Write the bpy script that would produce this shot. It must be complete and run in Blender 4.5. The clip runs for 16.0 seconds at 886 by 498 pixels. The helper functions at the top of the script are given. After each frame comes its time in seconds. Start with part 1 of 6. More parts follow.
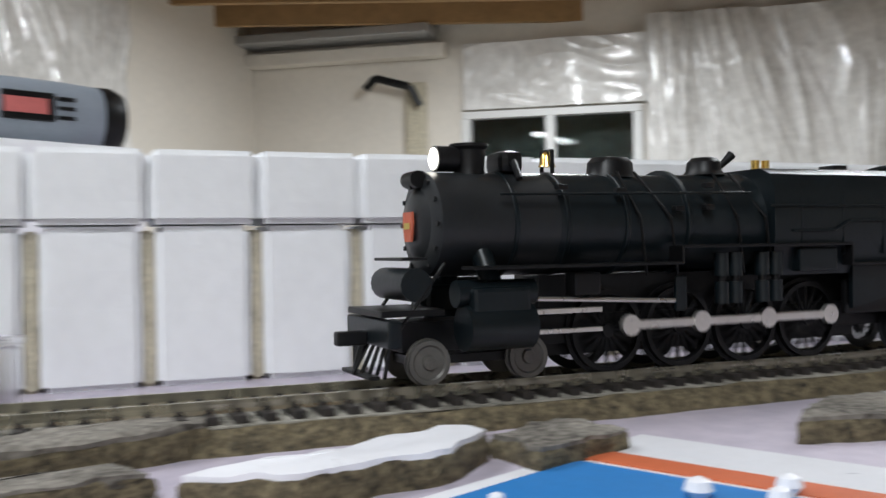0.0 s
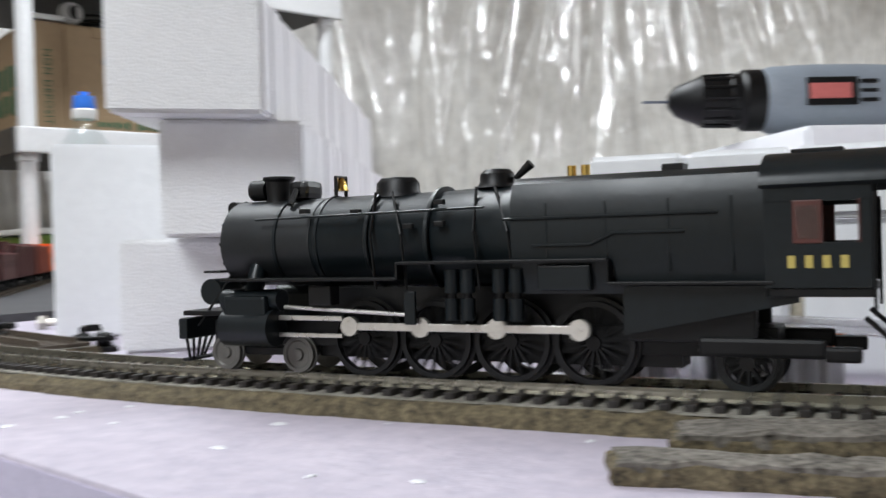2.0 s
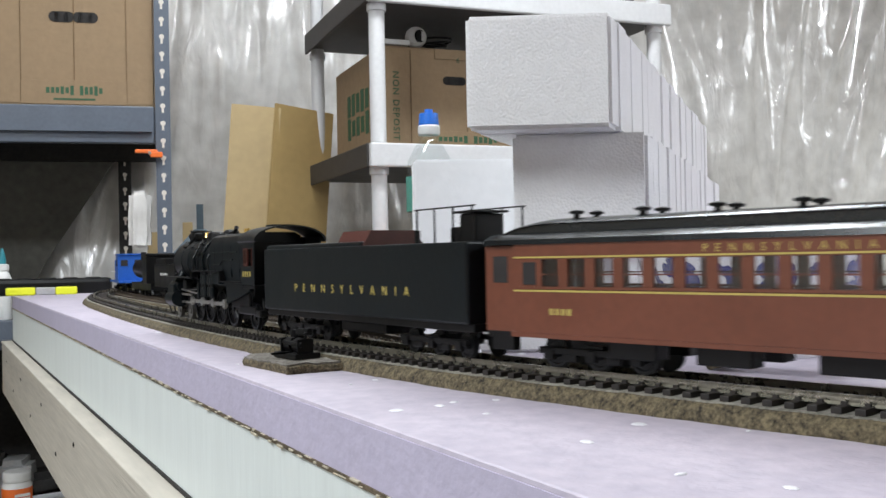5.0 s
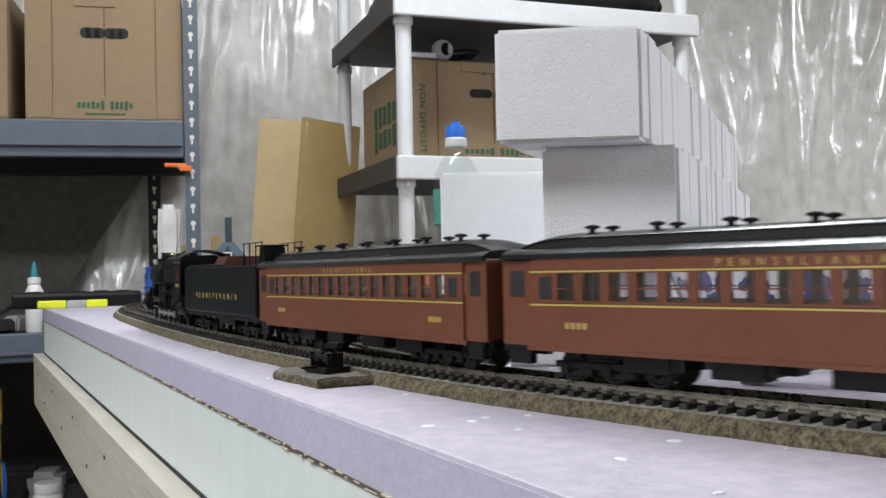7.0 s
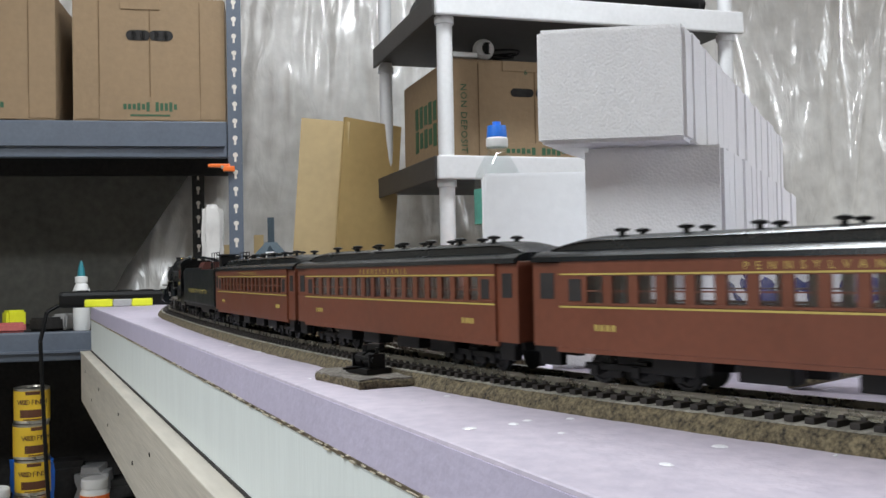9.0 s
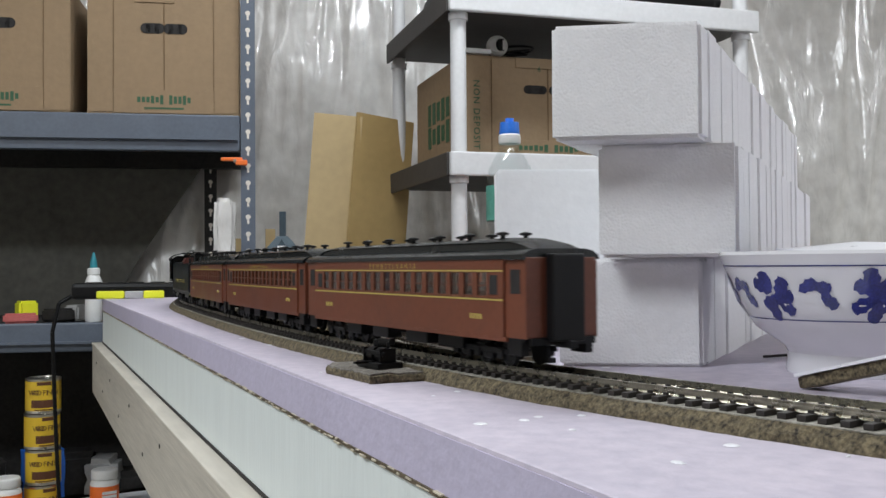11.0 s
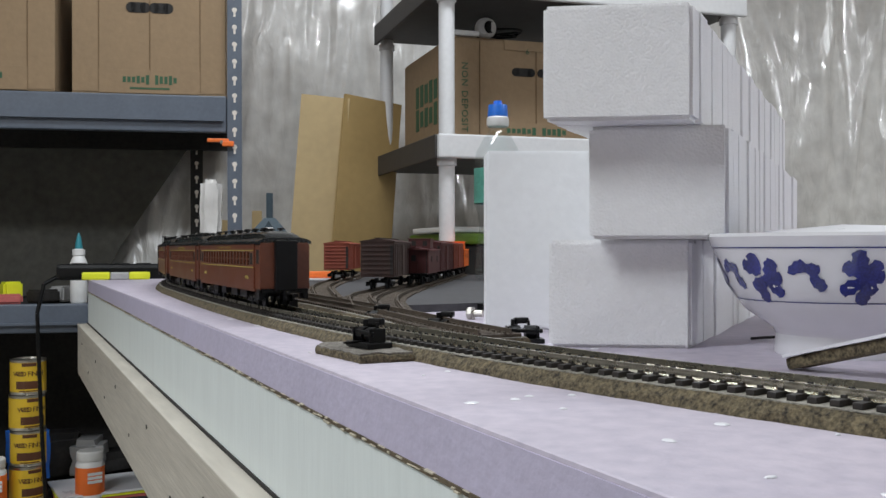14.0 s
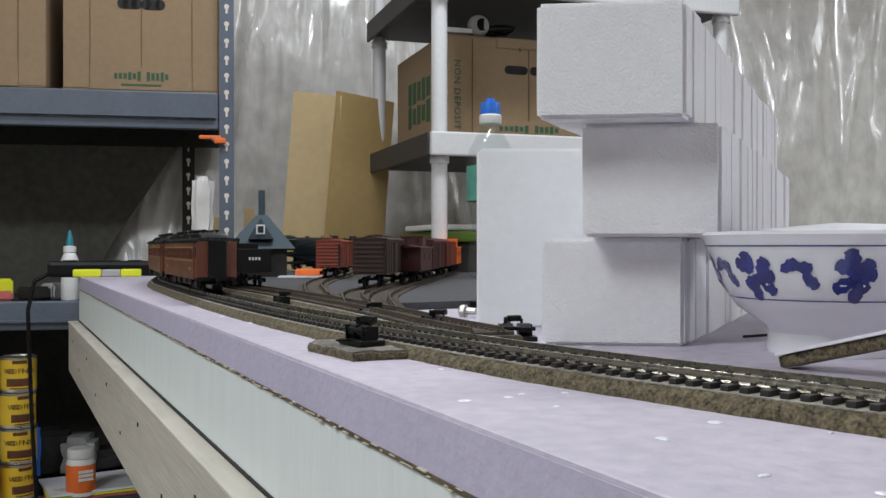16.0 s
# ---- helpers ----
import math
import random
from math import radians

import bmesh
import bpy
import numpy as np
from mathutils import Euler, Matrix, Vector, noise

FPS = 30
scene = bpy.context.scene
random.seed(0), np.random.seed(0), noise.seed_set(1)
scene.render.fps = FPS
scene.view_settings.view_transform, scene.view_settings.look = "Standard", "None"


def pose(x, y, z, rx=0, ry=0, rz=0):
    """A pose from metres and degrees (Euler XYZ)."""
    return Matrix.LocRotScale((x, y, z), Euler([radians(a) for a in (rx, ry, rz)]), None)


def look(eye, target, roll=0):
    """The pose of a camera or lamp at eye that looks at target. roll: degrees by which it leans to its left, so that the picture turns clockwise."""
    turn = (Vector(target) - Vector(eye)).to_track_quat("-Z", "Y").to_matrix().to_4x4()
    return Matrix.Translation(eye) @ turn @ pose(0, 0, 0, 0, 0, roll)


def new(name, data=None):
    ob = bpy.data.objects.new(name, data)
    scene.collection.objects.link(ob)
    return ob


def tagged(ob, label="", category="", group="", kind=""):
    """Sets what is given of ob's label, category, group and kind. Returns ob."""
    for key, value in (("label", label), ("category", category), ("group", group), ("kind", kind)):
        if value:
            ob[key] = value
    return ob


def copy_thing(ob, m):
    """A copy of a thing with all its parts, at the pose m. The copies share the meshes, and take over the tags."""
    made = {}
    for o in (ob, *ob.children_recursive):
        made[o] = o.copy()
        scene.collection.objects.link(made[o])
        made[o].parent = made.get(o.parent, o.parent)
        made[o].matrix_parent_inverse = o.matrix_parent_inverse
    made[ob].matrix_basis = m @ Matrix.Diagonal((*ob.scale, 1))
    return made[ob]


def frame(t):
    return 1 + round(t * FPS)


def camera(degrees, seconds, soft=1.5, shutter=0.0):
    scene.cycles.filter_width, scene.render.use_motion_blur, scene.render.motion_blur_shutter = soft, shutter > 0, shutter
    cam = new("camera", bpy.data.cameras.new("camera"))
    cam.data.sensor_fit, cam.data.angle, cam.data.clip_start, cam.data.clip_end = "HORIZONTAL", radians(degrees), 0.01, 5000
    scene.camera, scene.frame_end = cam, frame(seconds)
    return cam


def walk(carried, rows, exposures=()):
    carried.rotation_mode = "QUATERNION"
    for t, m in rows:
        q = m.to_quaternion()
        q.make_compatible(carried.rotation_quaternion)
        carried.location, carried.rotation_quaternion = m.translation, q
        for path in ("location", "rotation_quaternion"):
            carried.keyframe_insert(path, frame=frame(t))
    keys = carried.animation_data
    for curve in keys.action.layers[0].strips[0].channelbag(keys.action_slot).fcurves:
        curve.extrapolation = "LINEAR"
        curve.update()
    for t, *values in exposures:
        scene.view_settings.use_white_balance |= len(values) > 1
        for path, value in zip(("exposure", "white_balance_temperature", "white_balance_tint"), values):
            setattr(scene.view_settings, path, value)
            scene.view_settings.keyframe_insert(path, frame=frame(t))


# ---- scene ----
cam = camera(50.0, 16.0, soft=1.5, shutter=0.5)
PATH = [
    (0, (0.082, -0.031, 0.045), (2.081, -0.057, 0.045), -1),
    (0.5, (0.067, -0.025, 0.0455), (2.031, 0.349, 0.0455), -1.2),
    (1, (0.063, -0.016, 0.046), (1.939, 0.677, 0.046), -1.3),
    (1.5, (0.058, -0.008, 0.048), (1.792, 0.989, 0.041), -1.5),
    (2, (0.048, -0.001, 0.0505), (1.523, 1.349, 0.0345), -1.6),
    (2.5, (0.041, -0.001, 0.0505), (1.32, 1.536, 0.0365), -1.4),
    (3, (0.035, -0.003, 0.05), (1.162, 1.649, 0.037), -1.1),
    (3.5, (0.034, -0.004, 0.051), (1.101, 1.687, 0.041), -1.1),
    (4, (0.033, -0.002, 0.051), (1.056, 1.716, 0.05), -1.0),
    (4.5, (0.03, -0.006, 0.051), (1.011, 1.737, 0.058), -1.0),
    (7, (0.028, -0.004, 0.052), (0.931, 1.78, 0.094), -1.2),
    (7.5, (0.028, -0.005, 0.052), (0.917, 1.786, 0.097), -1.1),
    (8, (0.027, -0.005, 0.052), (0.899, 1.794, 0.096), -1.2),
    (8.5, (0.025, -0.007, 0.052), (0.874, 1.803, 0.095), -1.1),
    (9, (0.028, -0.003, 0.053), (0.854, 1.818, 0.095), -1.1),
    (11.5, (0.027, -0.002, 0.052), (0.832, 1.829, 0.082), -0.3),
    (12, (0.026, -0.001, 0.051), (0.836, 1.828, 0.076), -0.1),
    (12.5, (0.025, -0.001, 0.051), (0.839, 1.826, 0.07), -0.1),
    (13, (0.026, -0.001, 0.051), (0.854, 1.82, 0.06), -0.1),
    (13.5, (0.026, -0.001, 0.051), (0.857, 1.819, 0.054), -0.1),
    (14, (0.026, -0.001, 0.051), (0.858, 1.818, 0.051), -0.1),
    (14.5, (0.026, 0.0, 0.051), (0.861, 1.817, 0.047), 0.0),
    (15, (0.026, 0.0, 0.051), (0.866, 1.815, 0.045), 0.0),
    (15.5, (0.026, -0.001, 0.051), (0.869, 1.813, 0.044), -0.0),
    (16, (0.026, 0.0, 0.051), (0.873, 1.812, 0.046), 0.0),
]

EXPO = ((0, -0.5), (2, -0.42), (4, -0.38), (7, -0.52), (9, -0.58), (12, -0.80), (16, -0.89))
LAMPS = (("tube_lamp_a", (0.5, 1.05, 1.2), 31.0), ("tube_lamp_b", (1.6, -1.2, 1.2), 30.0), ("tube_lamp_c", (-1.1, 0.2, 1.2), 52.0), ("tube_lamp_d", (3.4, -0.4, 1.2), 95.0))
MAIN_PTS = [(1.2, -1.3), (0.82, -0.85), (0.545, -0.42), (0.4016, -0.1862), (0.3696, -0.1165), (0.3403, -0.0468), (0.3137, 0.023), (0.2895, 0.0927), (0.2677, 0.1625), (0.2482, 0.2322), (0.2309, 0.302), (0.2195, 0.37), (0.207, 0.5), (0.2, 0.7), (0.206, 1.0), (0.226, 1.3), (0.29, 1.53), (0.44, 1.63), (0.7, 1.62), (0.95, 1.5)]
NOSE = [(0, 1.565), (0.5, 1.636), (1, 1.712), (1.5, 1.794), (2, 1.872), (2.5, 1.942), (3, 2.019), (3.5, 2.097), (4, 2.172), (4.5, 2.245), (7, 2.555), (8, 2.675), (8.5, 2.74), (9, 2.802), (11.5, 3.106), (12.5, 3.209), (14, 3.362), (14.5, 3.413), (16, 3.567)]
BOWL = (0.391, 0.337)
FROW_X, FROW_Y0, FROW_STEP, FROW_N, FROW_Z1, FROW_Z2, FROW_ROT = 0.348, 0.2005, 0.0368, 15, 0.055, 0.081, 21.0
SHELF_ROT = -14.0

walk(cam, [(t, look(eye, target, roll)) for t, eye, target, roll in PATH],
     exposures=EXPO)

# ---- world and lights ----
world = bpy.data.worlds.new("world")
scene.world = world
world.use_nodes = True
world.node_tree.nodes["Background"].inputs[0].default_value = (0.75, 0.85, 1.0, 1)
world.node_tree.nodes["Background"].inputs[1].default_value = 0.02


def area_lamp(name, loc, size_x, size_y, watts, colour):
    data = bpy.data.lights.new(name, "AREA")
    data.shape, data.size, data.size_y, data.energy, data.color = "RECTANGLE", size_x, size_y, watts, colour
    lamp = new(name, data)
    lamp.matrix_world = look(loc, (loc[0], loc[1] + 0.001, loc[2] - 1))
    return lamp


for lamp_name, lamp_loc, lamp_watts in LAMPS:
    area_lamp(lamp_name, lamp_loc, 1.2, 0.15, lamp_watts, (0.90, 0.955, 1.0))


# ---- materials ----
def mat(name, col, rough=0.6, metal=0.0, spec=0.5, var=0.12, scale=40.0, bump=0.0, bscale=200.0, col2=None, coat=0.0,
        fine=None, per_object=0.0, stretch=None):
    m = bpy.data.materials.new(name)
    m.use_nodes = True
    nt = m.node_tree
    b = nt.nodes["Principled BSDF"]
    b.inputs["Roughness"].default_value = rough
    b.inputs["Metallic"].default_value = metal
    b.inputs["Specular IOR Level"].default_value = spec
    b.inputs["Coat Weight"].default_value = coat
    tc = nt.nodes.new("ShaderNodeTexCoord")
    src = tc.outputs["Object"]
    if stretch:
        mp = nt.nodes.new("ShaderNodeMapping")
        mp.inputs["Scale"].default_value = stretch
        nt.links.new(src, mp.inputs[0])
        src = mp.outputs[0]
    n1 = nt.nodes.new("ShaderNodeTexNoise")
    n1.inputs["Scale"].default_value, n1.inputs["Detail"].default_value = scale, 6
    n2 = nt.nodes.new("ShaderNodeTexNoise")
    n2.inputs["Scale"].default_value, n2.inputs["Detail"].default_value = fine or scale * 9, 4
    nt.links.new(src, n1.inputs["Vector"])
    nt.links.new(src, n2.inputs["Vector"])
    add = nt.nodes.new("ShaderNodeMath")
    add.operation = "ADD"
    nt.links.new(n1.outputs[0], add.inputs[0])
    nt.links.new(n2.outputs[0], add.inputs[1])
    half = nt.nodes.new("ShaderNodeMath")
    half.operation = "MULTIPLY"
    half.inputs[1].default_value = 0.5
    nt.links.new(add.outputs[0], half.inputs[0])
    ramp = nt.nodes.new("ShaderNodeValToRGB")
    lo = [c * (1 - var) for c in col]
    hi = list(col2) if col2 else [min(1, c * (1 + var)) for c in col]
    ramp.color_ramp.elements[0].position, ramp.color_ramp.elements[0].color = 0.35, (*lo, 1)
    ramp.color_ramp.elements[1].position, ramp.color_ramp.elements[1].color = 0.65, (*hi, 1)
    nt.links.new(half.outputs[0], ramp.inputs[0])
    out = ramp.outputs[0]
    if per_object:
        info = nt.nodes.new("ShaderNodeObjectInfo")
        mr = nt.nodes.new("ShaderNodeMapRange")
        mr.inputs[3].default_value, mr.inputs[4].default_value = 1 - per_object, 1 + per_object
        nt.links.new(info.outputs["Random"], mr.inputs[0])
        hsv = nt.nodes.new("ShaderNodeHueSaturation")
        nt.links.new(mr.outputs[0], hsv.inputs["Value"])
        nt.links.new(out, hsv.inputs["Color"])
        out = hsv.outputs[0]
    nt.links.new(out, b.inputs["Base Color"])
    rr = nt.nodes.new("ShaderNodeMapRange")
    rr.inputs[3].default_value, rr.inputs[4].default_value = max(0.02, rough - 0.1), min(1, rough + 0.1)
    nt.links.new(n1.outputs[0], rr.inputs[0])
    nt.links.new(rr.outputs[0], b.inputs["Roughness"])
    if bump:
        n3 = nt.nodes.new("ShaderNodeTexNoise")
        n3.inputs["Scale"].default_value, n3.inputs["Detail"].default_value = bscale, 5
        nt.links.new(src, n3.inputs["Vector"])
        bp = nt.nodes.new("ShaderNodeBump")
        bp.inputs["Strength"].default_value, bp.inputs["Distance"].default_value = bump, 0.6 / bscale
        nt.links.new(n3.outputs[0], bp.inputs["Height"])
        nt.links.new(bp.outputs[0], b.inputs["Normal"])
    return m


def bead_foam(name, col):
    """Expanded bead foam: fine round cells in relief."""
    m = mat(name, col, 0.75, var=0.03, scale=30)
    nt = m.node_tree
    b = nt.nodes["Principled BSDF"]
    b.inputs["Subsurface Weight"].default_value = 0.15
    b.inputs["Subsurface Radius"].default_value = (0.004, 0.004, 0.004)
    tc = nt.nodes.new("ShaderNodeTexCoord")
    v = nt.nodes.new("ShaderNodeTexVoronoi")
    v.inputs["Scale"].default_value = 700
    nt.links.new(tc.outputs["Object"], v.inputs["Vector"])
    bp = nt.nodes.new("ShaderNodeBump")
    bp.inputs["Strength"].default_value, bp.inputs["Distance"].default_value = 0.32, 0.0009
    bp.invert = True
    nt.links.new(v.outputs["Distance"], bp.inputs["Height"])
    nt.links.new(bp.outputs[0], b.inputs["Normal"])
    return m


def glass(name, col=(1, 1, 1), rough=0.02, ior=1.45):
    m = bpy.data.materials.new(name)
    m.use_nodes = True
    b = m.node_tree.nodes["Principled BSDF"]
    b.inputs["Base Color"].default_value = (*col, 1)
    b.inputs["Transmission Weight"].default_value = 1.0
    b.inputs["Roughness"].default_value, b.inputs["IOR"].default_value = rough, ior
    return m


def glow(name, col, strength):
    m = bpy.data.materials.new(name)
    m.use_nodes = True
    b = m.node_tree.nodes["Principled BSDF"]
    b.inputs["Emission Color"].default_value = (*col, 1)
    b.inputs["Emission Strength"].default_value = strength
    return m


M_LILAC = mat("lilac_foam_paint", (0.47, 0.43, 0.52), 0.5, var=0.07, scale=9, fine=120, bump=0.15, bscale=300, col2=(0.60, 0.54, 0.62))
M_EDGE = mat("lilac_foam_side", (0.52, 0.48, 0.62), 0.7, var=0.06, scale=12, bump=0.25, bscale=250)
M_PALE = mat("pale_foam_side", (0.74, 0.79, 0.78), 0.7, var=0.04, scale=14, bump=0.2, bscale=200, stretch=(1, 3, 0.25))
M_CANBROWN_EDGE = mat("brown_joint", (0.11, 0.085, 0.055), 0.8, var=0.5, scale=90)
M_GLUE = mat("dried_glue", (0.52, 0.47, 0.36), 0.6, var=0.3, scale=60, bump=0.3)
M_PLY = mat("pale_wood_rail", (0.56, 0.52, 0.45), 0.6, var=0.16, scale=10, stretch=(1, 0.15, 4), bump=0.15, bscale=150)
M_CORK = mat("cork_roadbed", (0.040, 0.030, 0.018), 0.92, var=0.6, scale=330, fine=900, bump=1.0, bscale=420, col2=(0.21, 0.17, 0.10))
M_SKIN = mat("pale_cork_margin", (0.19, 0.175, 0.14), 0.9, var=0.45, scale=120, fine=500, bump=0.5, bscale=600, col2=(0.40, 0.38, 0.33))
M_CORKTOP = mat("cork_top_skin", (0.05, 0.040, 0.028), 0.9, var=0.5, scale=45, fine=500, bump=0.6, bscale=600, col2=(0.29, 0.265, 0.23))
M_RAIL = mat("nickel_rail", (0.50, 0.47, 0.38), 0.28, 0.9, var=0.15, scale=120)
M_TIE = mat("black_plastic_tie", (0.022, 0.018, 0.016), 0.6, var=0.3, scale=300, per_object=0.25)
M_BROWNTRACK = mat("weathered_brown_track", (0.085, 0.065, 0.048), 0.75, var=0.35, scale=200)
M_BLACK = mat("satin_black_plastic", (0.004, 0.004, 0.0045), 0.42, spec=0.28, var=0.3, scale=60)
M_LOCO = mat("dark_green_black_enamel", (0.0040, 0.0068, 0.0085), 0.36, spec=0.32, var=0.25, scale=50, bump=0.05, bscale=500)
M_SMOKE = mat("graphite_smokebox", (0.010, 0.0115, 0.013), 0.42, spec=0.4, var=0.2, scale=60)
M_ROD = mat("bright_steel_rod", (0.62, 0.60, 0.57), 0.3, 0.85, var=0.1, scale=200)
M_BRASS = mat("brass", (0.75, 0.52, 0.16), 0.25, 1.0, var=0.1, scale=100)
M_GOLD = mat("gold_lettering", (0.48, 0.38, 0.10), 0.5, var=0.1, scale=100)
M_CABRED = mat("cab_red_trim", (0.075, 0.018, 0.012), 0.5, var=0.2, scale=100)
M_TUSCAN = mat("tuscan_red_enamel", (0.150, 0.048, 0.026), 0.34, var=0.12, scale=40)
M_ROOF = mat("black_green_roof", (0.012, 0.014, 0.015), 0.24, var=0.25, scale=40)
M_BOXRED = mat("boxcar_red", (0.26, 0.055, 0.03), 0.6, var=0.2, scale=70)
M_BOXBROWN = mat("weathered_boxcar_brown", (0.045, 0.022, 0.018), 0.65, var=0.3, scale=70)
M_CABOOSE = mat("caboose_maroon", (0.075, 0.015, 0.015), 0.55, var=0.2, scale=70)
M_ORANGE = mat("bright_orange_plastic", (0.85, 0.17, 0.025), 0.45, var=0.06)
M_BLUE = mat("diesel_blue_enamel", (0.015, 0.10, 0.42), 0.4, var=0.15)
M_SLATE = mat("slate_blue_roof", (0.035, 0.055, 0.07), 0.7, var=0.25, scale=150, bump=0.3, bscale=500)
M_WHEEL = mat("dull_steel_wheel", (0.12, 0.115, 0.105), 0.45, 0.5, var=0.2, scale=200)
# dark grey that carries the shelf's shade at the back of the bay
M_BAY = mat("bay_shade_grey", (0.115, 0.112, 0.098), 0.8, var=0.25, scale=6)
M_FOAM = bead_foam("white_bead_foam", (0.86, 0.86, 0.87))
M_FOAMB = mat("white_smooth_foam", (0.87, 0.88, 0.90), 0.7, var=0.03, scale=20, bump=0.12, bscale=300)
M_CERAMIC = mat("white_glazed_porcelain", (0.80, 0.80, 0.83), 0.12, var=0.03, scale=10, coat=0.5)
M_COBALT = mat("cobalt_glaze", (0.022, 0.030, 0.19), 0.15, var=0.5, scale=120, coat=0.5)
M_CARD = mat("brown_cardboard", (0.285, 0.197, 0.115), 0.8, var=0.08, scale=8, bump=0.12, bscale=120)
M_CARDIN = mat("cardboard_dark_seam", (0.16, 0.10, 0.05), 0.9)
M_OCHRE = mat("ochre_hardboard", (0.42, 0.29, 0.12), 0.6, var=0.07, scale=6)
M_TAN = mat("tan_hardboard", (0.47, 0.35, 0.18), 0.65, var=0.07, scale=6)
M_GREENINK = mat("green_print", (0.035, 0.10, 0.05), 0.7)
M_STEEL = mat("grey_blue_shelf_steel", (0.105, 0.125, 0.16), 0.45, var=0.1, scale=20, bump=0.04)
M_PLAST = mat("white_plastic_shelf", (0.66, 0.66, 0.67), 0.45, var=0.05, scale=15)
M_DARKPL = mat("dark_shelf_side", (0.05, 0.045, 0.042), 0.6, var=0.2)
# near-black for dark goods, and for shade put into the steel rack's bays
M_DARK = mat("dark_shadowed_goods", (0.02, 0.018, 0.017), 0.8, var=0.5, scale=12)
M_WALL = mat("painted_foam_board_wall", (0.74, 0.69, 0.62), 0.8, var=0.05, scale=3, bump=0.1, bscale=60)
M_CONC = mat("grey_concrete", (0.30, 0.29, 0.27), 0.85, var=0.2, scale=5, bump=0.3, bscale=60)
M_JOIST = mat("pine_joist", (0.36, 0.22, 0.10), 0.7, var=0.2, scale=6, stretch=(0.2, 3, 3))
M_GREYMETAL = mat("galvanised_strip", (0.45, 0.45, 0.45), 0.45, 0.5, var=0.1)
M_FRAME = mat("white_vinyl_frame", (0.75, 0.75, 0.74), 0.45, var=0.03)
M_NIGHT = mat("window_well_green", (0.05, 0.085, 0.075), 0.6, var=0.6, scale=3)
M_WHITEPL = mat("white_plastic", (0.80, 0.80, 0.79), 0.4, var=0.04)
M_TEAL = mat("teal_cap", (0.02, 0.22, 0.27), 0.4)
M_CAPBLUE = mat("blue_cap", (0.03, 0.19, 0.75), 0.35)
M_YELLOW = mat("fluorescent_yellow", (0.72, 0.75, 0.03), 0.4, var=0.05)
M_CANYEL = mat("can_label_yellow", (0.72, 0.47, 0.03), 0.4, var=0.06)
M_CANBROWN = mat("can_label_brown", (0.10, 0.035, 0.015), 0.5)
M_TIN = mat("tin_rim", (0.55, 0.53, 0.48), 0.3, 1.0)
M_DRILL = mat("drill_grey_plastic", (0.22, 0.25, 0.29), 0.45, var=0.08)
M_REDLAB = mat("red_label", (0.50, 0.13, 0.12), 0.5)
M_LABELGREEN = mat("green_bottle_label", (0.10, 0.33, 0.26), 0.5, var=0.3, scale=60)
M_PRINTBLUE = mat("paper_blue_print", (0.02, 0.18, 0.48), 0.5, var=0.05)
M_PRINTOR = mat("paper_orange_print", (0.55, 0.13, 0.05), 0.5, var=0.05)
M_PAPER = mat("glossy_white_paper", (0.80, 0.80, 0.84), 0.3, var=0.03)
M_KEY = mat("keystone_red", (0.45, 0.10, 0.05), 0.5)
M_GLASS = glass("clear_glass")


def clear_film(name, gloss):
    """Thin clear plastic: light passes straight through, with a share of gloss."""
    m = bpy.data.materials.new(name)
    m.use_nodes = True
    nt = m.node_tree
    mix, clear = nt.nodes.new("ShaderNodeMixShader"), nt.nodes.new("ShaderNodeBsdfTransparent")
    clear.inputs[0].default_value = (0.93, 0.95, 0.95, 1)
    shine = nt.nodes.new("ShaderNodeBsdfGlossy")
    shine.inputs["Roughness"].default_value = 0.08
    mix.inputs[0].default_value = gloss
    nt.links.new(clear.outputs[0], mix.inputs[1])
    nt.links.new(shine.outputs[0], mix.inputs[2])
    nt.links.new(mix.outputs[0], nt.nodes["Material Output"].inputs[0])
    return m


M_PET = clear_film("clear_bottle_plastic", 0.07)
M_BOXPL = glass("frosted_box_plastic", (0.95, 0.95, 0.97), 0.25, 1.2)
M_HEAD = glow("headlamp_lens", (1.0, 0.95, 0.85), 14)


def sheet_plastic():
    """Milky vapour-barrier film: glossy, wrinkled, over a pale wall."""
    m = mat("plastic_film", (0.67, 0.65, 0.625), 0.21, var=0.12, scale=2.5, col2=(0.86, 0.845, 0.82), coat=0.6, spec=0.8)
    nt = m.node_tree
    b = nt.nodes["Principled BSDF"]
    tc = nt.nodes.new("ShaderNodeTexCoord")
    mp = nt.nodes.new("ShaderNodeMapping")
    mp.inputs["Scale"].default_value = (22, 22, 9)
    n = nt.nodes.new("ShaderNodeTexNoise")
    n.inputs["Scale"].default_value, n.inputs["Detail"].default_value, n.inputs["Distortion"].default_value = 1.2, 3, 0.7
    nt.links.new(tc.outputs["Object"], mp.inputs[0])
    nt.links.new(mp.outputs[0], n.inputs["Vector"])
    bp = nt.nodes.new("ShaderNodeBump")
    bp.inputs["Strength"].default_value, bp.inputs["Distance"].default_value = 0.55, 0.011
    nt.links.new(n.outputs[0], bp.inputs["Height"])
    nt.links.new(bp.outputs[0], b.inputs["Normal"])
    return m


M_FILM = sheet_plastic()


